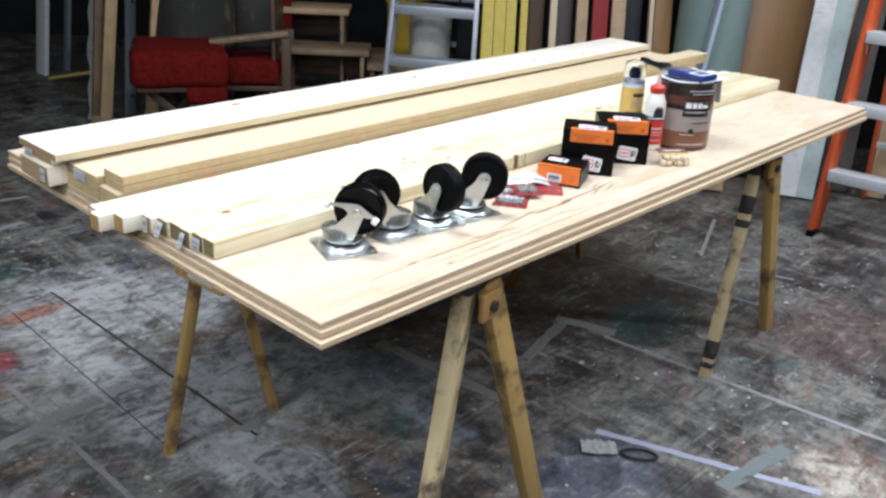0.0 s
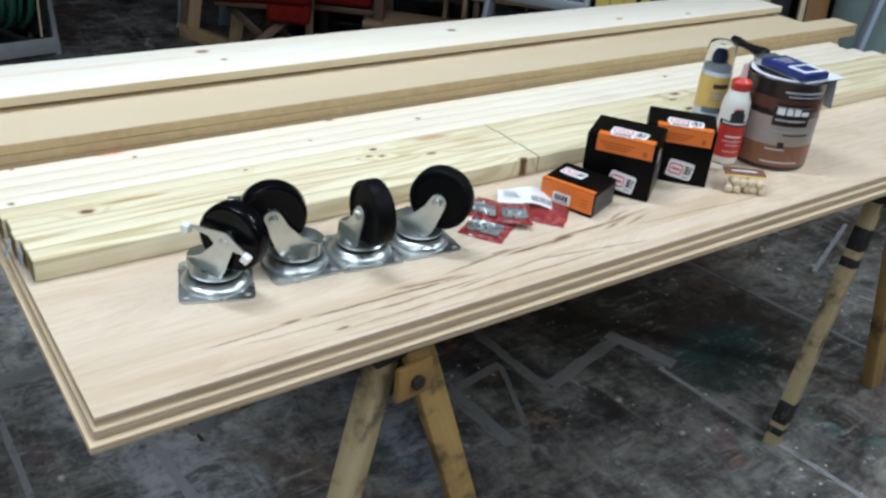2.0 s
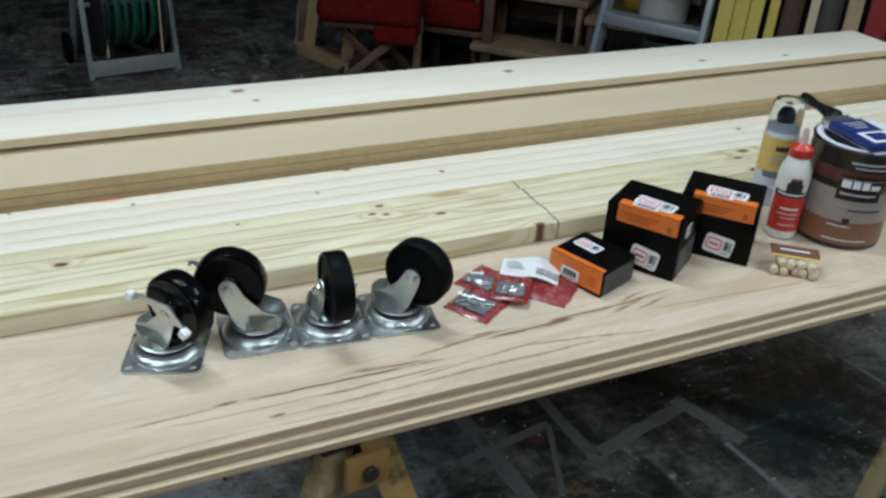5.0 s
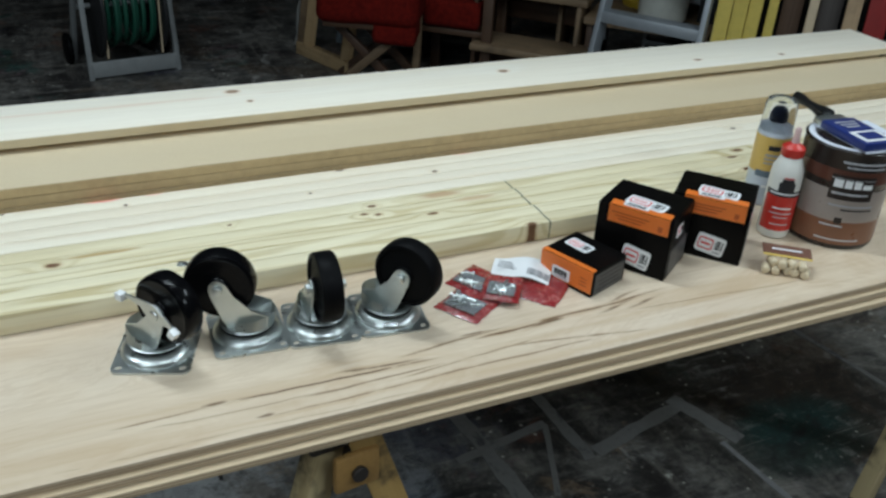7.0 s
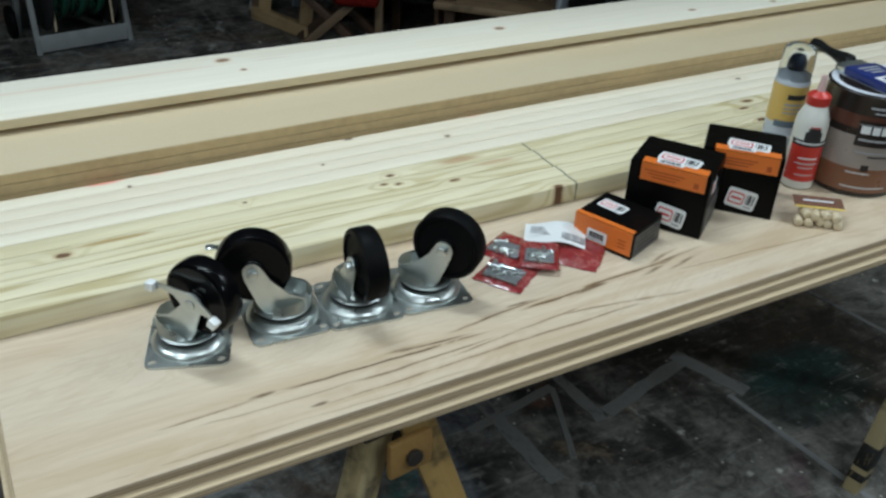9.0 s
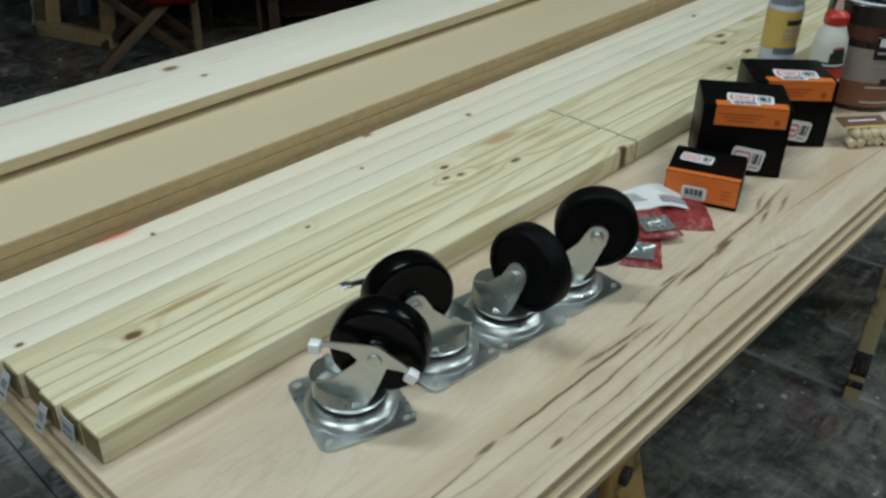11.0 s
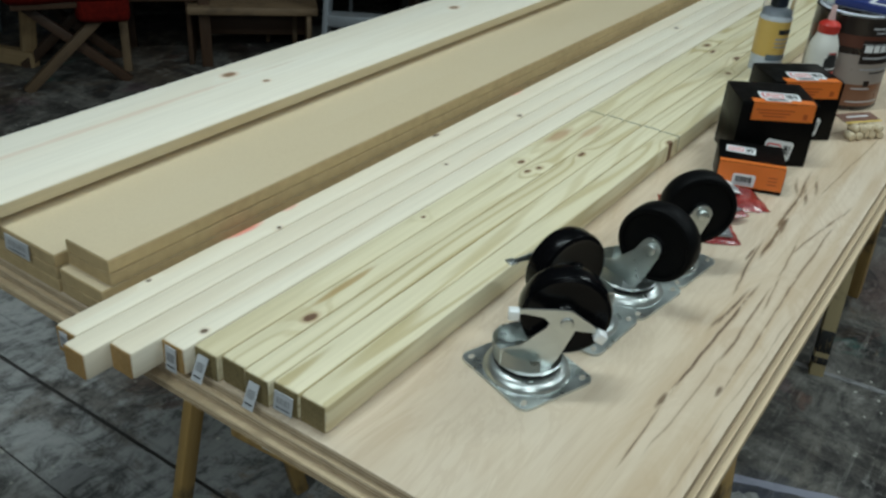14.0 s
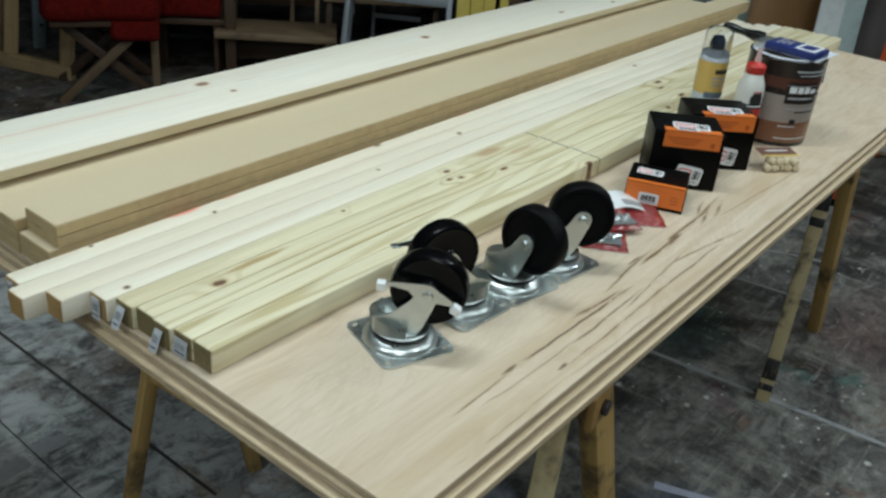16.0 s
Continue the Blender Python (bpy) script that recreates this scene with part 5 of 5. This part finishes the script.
panel = thing("painted_plank", room(-1.60, 4.20, 0, 8), "blue-grey painted plank with dark bolt holes, leaning", "plank")
strip(panel, (0.0, 0, 0.0), (0.13, 0.18, 1.9), 0.07, 0.025, BLUEGREY, "plank_face", roll=90)
for k in range(5):
    z = 0.12 + 0.28 * k
    strip(panel, (0.068 * z + 0.015 * (-1) ** k, 0.094 * z - 0.016, z), (0.068 * z + 0.015 * (-1) ** k, 0.094 * z - 0.012, z), 0.018, 0.018, INK, "hole", 0)

# red theatre seats


def seat_cushion(w, d, h, r):
    bm = box_bm(w, d, h, r, (0, 0, h / 2), 4)
    bmesh.ops.subdivide_edges(bm, edges=[e for e in bm.edges if e.calc_length() > 0.08], cuts=4, use_grid_fill=True)
    for v in bm.verts:
        v.co += 0.008 * Vector((noise.noise(v.co * 9), noise.noise(v.co * 9 + Vector((5, 0, 0))), noise.noise(v.co * 7 + Vector((0, 7, 0)))))
    return bm


s1 = thing("theatre_seat", room(-1.12, 3.60, 0, 14), "worn red upholstered theatre seat with a stained curved back", "chair", "theatre seats")
part("seat", seat_cushion(0.50, 0.44, 0.20, 0.05), RED_CLOTH, s1, "red worn velvet cushion", Matrix.Translation((0, -0.02, 0.375)) @ Matrix.Rotation(radians(2), 4, "X"))
part("skirt", seat_cushion(0.22, 0.20, 0.12, 0.03), RED_CLOTH, s1, "", Matrix.Translation((0.13, -0.12, 0.285)))
bk = bmesh.new()
prev = None
for k in range(11):
    a = radians(-32 + 6.4 * k)
    p = (0.42 * math.sin(a), 0.10 - 0.42 * math.cos(a) + 0.42)
    row = (bk.verts.new((p[0], p[1] + 0.02, 0.53)), bk.verts.new((p[0] * 1.04, p[1] + 0.12, 1.15)))
    if prev:
        bk.faces.new((prev[0], row[0], row[1], prev[1]))
    prev = row
bmesh.ops.solidify(bk, geom=bk.faces[:], thickness=0.03)
part("backrest", bk, SMOKED, s1, "dark smoke-stained curved back", at(0.09, -0.02, 0, 0))
for y in (-0.17, 0.15):
    strip(s1, (-0.21, y, 0.0), (0.21, y + 0.012, 0.38), 0.035, 0.04, UMBER_WOOD if y < 0 else DARK_WOOD, "leg")
    strip(s1, (0.21, y + 0.042, 0.0), (-0.21, y + 0.054, 0.38), 0.035, 0.04, DARK_WOOD, "leg")
part("seat_frame", box_bm(0.44, 0.38, 0.05, 0.006, (0, -0.02, 0.375)), DARK_WOOD, s1, "dark wooden seat frame")
s2 = thing("theatre_seat", room(-0.76, 3.86, 0, 4), "red upholstered theatre seat with a wooden arm", "chair", "theatre seats")
part("seat", seat_cushion(0.30, 0.34, 0.14, 0.035), RED_CLOTH, s2, "red worn velvet cushion", Matrix.Translation((0.0, -0.02, 0.335)))
part("backrest", box_bm(0.34, 0.03, 0.66, 0.012, (0, 0, 0.33)), SMOKED, s2, "stained brown back panel", Matrix.Translation((-0.05, 0.16, 0.48)) @ Matrix.Rotation(radians(-8), 4, "X"))
part("back_cloth", box_bm(0.12, 0.02, 0.5, 0.008, (0, 0, 0.25)), RED_CLOTH, s2, "red back cloth", Matrix.Translation((0.14, 0.19, 0.5)) @ Matrix.Rotation(radians(-8), 4, "X"))
strip(s2, (-0.22, -0.20, 0.575), (0.20, -0.14, 0.625), 0.07, 0.03, GREY_WOOD, "armrest", 0.006)
strip(s2, (-0.16, -0.20, 0.0), (-0.16, -0.19, 0.565), 0.035, 0.035, GREY_WOOD, "arm_post")
for x, y in ((0.19, -0.16), (0.19, 0.15), (-0.16, 0.15)):
    strip(s2, (x, y, 0.0), (x, y, 0.60), 0.04, 0.05, DARK_WOOD, "leg")
strip(s2, (-0.16, -0.14, 0.315), (0.19, -0.14, 0.315), 0.04, 0.03, DARK_WOOD, "seat_rail")

# wooden step unit
steps = thing("step_unit", room(-0.62, 4.05), "worn plywood stage step unit", "steps")
for k, (z, right, v) in enumerate(((0.70, 0.37, 0.14), (0.50, 0.50, -0.04), (0.27, 0.56, -0.26))):
    part("tread", box_bm(right + 0.02, 0.27, 0.035, 0.006, (right / 2, v, z)), GREY_WOOD if k else OLD_PINE, steps, "scuffed wooden tread")
    part("riser", box_bm(right - 0.06, 0.018, 0.16, 0.003, (right / 2, v + 0.12, z - 0.10)), DARK_WOOD, steps)
    part("side_board", box_bm(0.022, 0.25, z - 0.02, 0.003, (right - 0.03, v, (z - 0.02) / 2)), GREY_WOOD, steps)
part("side_board", box_bm(0.022, 0.66, 0.9, 0.004, (-0.01, 0.0, 0.45)), DARK_WOOD, steps, "tall dark side board")

# aluminium step ladder


def step_ladder(m, w, height, rail_mat, label, lean, splay, levels, step_mat, rail=0.075, group=""):
    """Front rails with treads, rear rails, spreaders and a top cap. Its front faces its own -y."""
    ob = thing("step_ladder", m, label, "ladder")
    s = splay
    for side in (0, 1):
        x0, x1 = (0.0, s) if side == 0 else (w, w - s)
        strip(ob, (x0, 0, 0.02), (x1, lean, height), 0.025, rail, rail_mat, "front_rail", 0.003)
        strip(ob, (x0 + (0.03 if side == 0 else -0.03), 0.75, 0.01), (x1, lean + 0.08, height), 0.02, 0.05, rail_mat, "rear_rail", 0.003)
        part("foot", box_bm(0.035, 0.09, 0.03, 0.004, (x0, 0, 0.015)), RUBBER, ob, "black rubber foot")
    for z in levels:
        f = z / height
        x0, x1, y = s * f, w - s * f, lean * f
        t = part("tread", box_bm(x1 - x0 - 0.01, 0.085, 0.024, 0.003, ((x0 + x1) / 2, y, z)), step_mat, ob, "ribbed aluminium tread")
        part("tread_lip", box_bm(x1 - x0 - 0.012, 0.006, 0.05, 0.002, ((x0 + x1) / 2, y - 0.044, z - 0.012)), step_mat, ob)
        for xx in (x0 + 0.012, x1 - 0.012):
            strip(ob, (xx, y - 0.02, z - 0.012), (xx, y + 0.03, z - 0.13), 0.004, 0.022, step_mat, "brace", 0.001)
        strip(ob, (x0 + 0.03, 0.75 + (lean + 0.08 - 0.75) * f, z), (x1 - 0.03, 0.75 + (lean + 0.08 - 0.75) * f, z), 0.03, 0.03, step_mat, "rear_bar", 0.002)
    part("top_cap", box_bm(w - 2 * s + 0.06, 0.16, 0.06, 0.01, (w / 2, lean + 0.04, height)), step_mat, ob)
    return ob


step_ladder(room(-0.03, 3.55, 0, -12), 0.50, 1.75, ALU, "dull grey aluminium step ladder standing open", 0.42, 0.05, (0.27, 0.53, 0.80, 1.07, 1.34), ALU)
SAFETY = plain("orange_fibreglass", (0.62, 0.10, 0.03), 0.45, vary=0.2, scale=18)
BRIGHT_ALU = plain("bright_aluminium", (0.62, 0.64, 0.66), 0.4, 0.4, vary=0.25, scale=20)
step_ladder(room(2.05, 2.57, 0, -40), 0.55, 2.4, SAFETY, "orange fibreglass step ladder with aluminium treads", 0.20, 0.06, (0.31, 0.62, 0.93, 1.24, 1.55, 1.86), BRIGHT_ALU)

# clutter behind the grey ladder
YELLOW = scuffed("yellow_paint", (0.55, 0.42, 0.08), (0.42, 0.36, 0.2), 0.4, 5)
for u, z, m, lab in ((0.10, 0.30, plain("yellow_tub", (0.5, 0.34, 0.03), 0.5), "yellow plastic tub behind the ladder"), (0.24, 0.36, plain("white_tub", (0.5, 0.5, 0.45), 0.5, vary=0.4), "dirty white plastic bucket behind the ladder")):
    b = mesh_ob("bucket", lathe_bm([(0.10, 0), (0.105, 0.01), (0.125, 0.30), (0.132, 0.302), (0.132, 0.325), (0.122, 0.327), (0.118, 0.03), (0.01, 0.03)], 32), m)
    b.matrix_basis = room(u, 4.28 - 0.3 * (z > 0.33), 0.442)
    tagged(b, lab, "bucket")
shelf = thing("low_shelf", room(0.18, 4.15), "dark wooden shelf behind the ladder with tubs on it", "shelf")
part("shelf_board", box_bm(0.60, 0.55, 0.035, 0.004, (0, 0, 0.424)), GREY_WOOD, shelf)
for x in (-0.27, 0.27):
    part("upright", box_bm(0.03, 0.5, 0.406, 0.003, (x, 0, 0.203)), DARK_WOOD, shelf)

# boards leaning on the partition
RED_PAINT = scuffed("dark_red_paint", (0.24, 0.008, 0.006), (0.08, 0.03, 0.02), 0.3, 5)
BLACK_PAINT = plain("black_paint", (0.012, 0.012, 0.013), 0.6, vary=0.3)
TAN = wood("tan_board", (0.45, 0.31, 0.18), (0.33, 0.21, 0.11), lines=0.4, dirt=0.2)
PALE = wood("pale_board", (0.60, 0.48, 0.33), (0.48, 0.36, 0.22), lines=0.4, dirt=0.1)
UMBER = wood("umber_board", (0.10, 0.055, 0.03), (0.06, 0.03, 0.018), lines=0.4)
GREYBROWN = wood("grey_umber_board", (0.075, 0.062, 0.055), (0.05, 0.04, 0.035), lines=0.4)
BROWN = wood("brown_door_panel", (0.27, 0.14, 0.055), (0.19, 0.09, 0.033), lines=0.45, rough=0.4)
WHITE_PAINT = scuffed("worn_white_paint", (0.66, 0.67, 0.66), (0.36, 0.34, 0.30), 0.6, 5, streak=(6, 1, 6))
MINT_PAINT = scuffed("worn_mint_paint", (0.44, 0.52, 0.50), (0.55, 0.55, 0.52), 0.6, 5, streak=(6, 1, 6))
LEANING = [
    # u at the foot, u at the top, width, foot v, height, thickness, material, words
    (0.535, 0.555, 0.062, 3.45, 2.1, 0.030, YELLOW, "yellow painted board"),
    (0.602, 0.615, 0.062, 3.46, 2.2, 0.030, YELLOW, "yellow painted board with a worn face"),
    (0.662, 0.680, 0.055, 3.46, 2.1, 0.030, YELLOW, "yellow painted narrow board"),
    (0.735, 0.745, 0.040, 3.47, 2.1, 0.030, YELLOW, "thin yellow painted batten"),
    (0.815, 0.820, 0.085, 3.62, 2.2, 0.025, UMBER, "dark umber board"),
    (0.895, 0.905, 0.038, 3.48, 2.3, 0.030, PALE, "pale unpainted batten"),
    (0.970, 0.970, 0.090, 3.60, 2.2, 0.025, GREYBROWN, "grey-brown stained board"),
    (1.055, 1.055, 0.060, 3.48, 2.3, 0.030, TAN, "tan pine board"),
    (1.150, 1.155, 0.085, 3.47, 2.4, 0.025, RED_PAINT, "dark red painted board"),
    (1.250, 1.255, 0.075, 3.46, 2.3, 0.030, TAN, "tan pine board with a split edge"),
    (1.350, 1.350, 0.100, 3.60, 2.3, 0.025, BLACK_PAINT, "black painted board"),
    (1.432, 1.432, 0.024, 3.45, 2.2, 0.040, PALE, "thin pale batten"),
    (1.500, 1.500, 0.095, 3.48, 2.3, 0.025, BROWN, "brown stained board"),
    (2.080, 2.180, 0.420, 3.40, 2.3, 0.035, BROWN, "wide brown wooden door panel"),
    (2.120, 2.480, 0.105, 3.10, 2.4, 0.030, WHITE_PAINT, "long worn white board, leaning aslant"),
    (2.205, 2.575, 0.095, 3.07, 2.4, 0.030, MINT_PAINT, "long pale mint board, leaning aslant"),
    (2.215, 2.640, 0.130, 3.20, 2.1, 0.025, TAN, "brown board leaning aslant behind the pale ones"),
    (2.420, 2.760, 0.150, 3.22, 2.2, 0.025, GREYBROWN, "dark board leaning aslant"),
    (2.600, 2.900, 0.110, 3.12, 2.2, 0.030, TAN, "tan board leaning aslant behind the ladder"),
    (2.780, 3.020, 0.100, 3.10, 2.3, 0.030, WHITE_PAINT, "white painted board behind the ladder"),
    (2.950, 3.100, 0.160, 3.14, 2.2, 0.030, UMBER, "dark board leaning behind the ladder"),
    (3.150, 3.250, 0.150, 3.14, 2.2, 0.030, TAN, "tan board leaning behind the ladder"),
    (1.745, 1.80, 0.10, 3.14, 0.55, 0.03, TAN, "short tan offcut leaning low"),
]
for u0, u1, wide, v0, high, thick, m, words in LEANING:
    foot, head = Vector((u0, v0, 0.0)), Vector((u1, min(4.05, v0 + 0.32 * high), high))
    pm, n = between(foot, head)
    ob = mesh_ob("leaning_board", box_bm(n, wide, thick, 0.003, (thick * 0.2, 0, 0)), m)
    ob.matrix_basis = ROOM @ pm
    tagged(ob, words + ", leaning on the wall", "board", "boards leaning on the wall")
column = mesh_ob("scenery_column", lathe_bm([(0.185, 0), (0.187, 0.01), (0.187, 2.4), (0.18, 2.41)], 48), plain("pale_teal_paint", (0.20, 0.27, 0.25), 0.5, vary=0.25, scale=6))
column.matrix_basis = room(1.755, 3.60)
tagged(column, "pale teal painted round scenery column", "column")
bar = mesh_ob("leaning_board", box_bm(2.3, 0.09, 0.02, 0.003, (1.15, 0, 0)), plain("pale_blue_paint", (0.42, 0.50, 0.60), 0.5))
bar.matrix_basis = room(1.60, 3.38) @ Matrix.Rotation(radians(-84), 4, "Y") @ Matrix.Identity(4)
tagged(bar, "pale blue painted board beside the column, leaning", "board", "boards leaning on the wall")

# far left: white panels in the dark
for u, v, w, m, lab in ((-2.52, 5.2, 0.12, WHITE_PAINT, "tall worn white panel standing in the dark"), (-2.40, 5.35, 0.05, BLUEGREY, "grey batten standing in the dark"), (-2.14, 5.3, 0.16, DARK_WOOD, "dark wooden panel standing in the dark")):
    pm, n = between((u, v, 0), (u + 0.20, v + 0.25, 2.3))
    ob = mesh_ob("standing_panel", box_bm(n, w, 0.03, 0.003), m)
    ob.matrix_basis = ROOM @ pm
    tagged(ob, lab, "panel")
stick = mesh_ob("batten", box_bm(0.45, 0.03, 0.02, 0.002), YELLOW)
stick.matrix_basis = ROOM @ between((-2.38, 5.05, 0.015), (-2.02, 4.95, 0.10))[0]
tagged(stick, "short yellow batten lying on the floor", "batten")

# cable reel on a metal stand
reel = thing("cable_reel", room(-2.29, 3.17, 0, 54) @ Matrix.Diagonal((0.88, 0.88, 0.95, 1)), "cable reel on a grey metal stand with green cable", "cable reel")
REEL_GREY = plain("grey_painted_steel", (0.26, 0.27, 0.27), 0.5, 0.2, vary=0.3)
for s in (-1, 1):
    strip(reel, (s * 0.25, -0.06, 0.0), (s * 0.235, 0.05, 0.75), 0.03, 0.035, REEL_GREY, "side_frame", 0.004)
    strip(reel, (s * 0.25, 0.34, 0.0), (s * 0.235, 0.05, 0.75), 0.03, 0.035, REEL_GREY, "side_frame", 0.004)
    part("flange", cyl_bm(0.27, 0.27, 0.02, 40, Matrix.Translation((s * 0.17, 0.08, 0.36)) @ Matrix.Rotation(radians(90), 4, "Y"), 0.004), BLACK_PAINT, reel, "black reel flange")
    strip(reel, (s * 0.155, -0.10, 0.12), (s * 0.150, -0.13, 0.55), 0.01, 0.008, PALE, "worn_edge", 0.001)
part("foot_plate", box_bm(0.50, 0.012, 0.085, 0.003, (0, -0.06, 0.055)), REEL_GREY, reel, "grey metal foot plate")
GREEN = plain("green_cable", (0.012, 0.075, 0.048), 0.4)


def ring_bm(radius, r, seg=32, sides=8):
    bm = bmesh.new()
    loops = []
    for a in range(seg):
        c, s = math.cos(2 * math.pi * a / seg), math.sin(2 * math.pi * a / seg)
        loops.append([bm.verts.new((r * math.sin(2 * math.pi * b / sides), (radius + r * math.cos(2 * math.pi * b / sides)) * c, (radius + r * math.cos(2 * math.pi * b / sides)) * s)) for b in range(sides)])
    for a in range(seg):
        p, q = loops[a], loops[(a + 1) % seg]
        for b in range(sides):
            bm.faces.new((p[b], p[(b + 1) % sides], q[(b + 1) % sides], q[b]))
    bmesh.ops.recalc_face_normals(bm, faces=bm.faces[:])
    return bm


for k in range(9):
    part("cable_turn", ring_bm(0.19 + 0.012 * ((k * 5) % 3), 0.013), GREEN, reel, "green cable", Matrix.Translation((-0.13 + 0.0325 * k, 0.08, 0.36)) @ Matrix.Rotation(radians(3 * math.sin(k * 2.1)), 4, "Z"))
part("axle", cyl_bm(0.015, 0.015, 0.50, 12, Matrix.Translation((0, 0.08, 0.36)) @ Matrix.Rotation(radians(90), 4, "Y")), REEL_GREY, reel)
part("wheel", cyl_bm(0.085, 0.085, 0.03, 28, Matrix.Translation((0.285, 0.30, 0.085)) @ Matrix.Rotation(radians(90), 4, "Y"), 0.006), RUBBER, reel, "black rubber wheel")
part("wheel", cyl_bm(0.085, 0.085, 0.03, 28, Matrix.Translation((-0.285, 0.30, 0.085)) @ Matrix.Rotation(radians(90), 4, "Y"), 0.006), RUBBER, reel, "black rubber wheel")

# dropped strap and rag on the floor
STRAP = plain("black_strap", (0.012, 0.012, 0.012), 0.6)
loop = mesh_ob("cable_loop", ring_bm(0.040, 0.0045), STRAP)
loop.matrix_basis = at(1.135, -0.02, 0.0072, -55) @ Matrix.Diagonal((1.25, 0.6, 1, 1)) @ Matrix.Rotation(radians(90), 4, "Y")
tagged(loop, "loop of black cable lying on the floor", "cable")
rag = bmesh.new()
bmesh.ops.create_grid(rag, x_segments=16, y_segments=12, size=0.5)
for v in rag.verts:
    v.co.x *= 0.10
    v.co.y *= 0.06
    v.co.z = 0.008 + 0.012 * abs(noise.noise(v.co * 45)) + 0.006 * noise.noise(v.co * 110)
bmesh.ops.solidify(rag, geom=rag.faces[:], thickness=0.002)
rag_ob = mesh_ob("rag", rag, scuffed("dirty_rag_cloth", (0.30, 0.30, 0.29), (0.08, 0.075, 0.07), 0.9, 14))
rag_ob.matrix_basis = at(1.075, 0.075, 0.002, -50)
tagged(rag_ob, "crumpled dirty white rag on the floor", "rag")
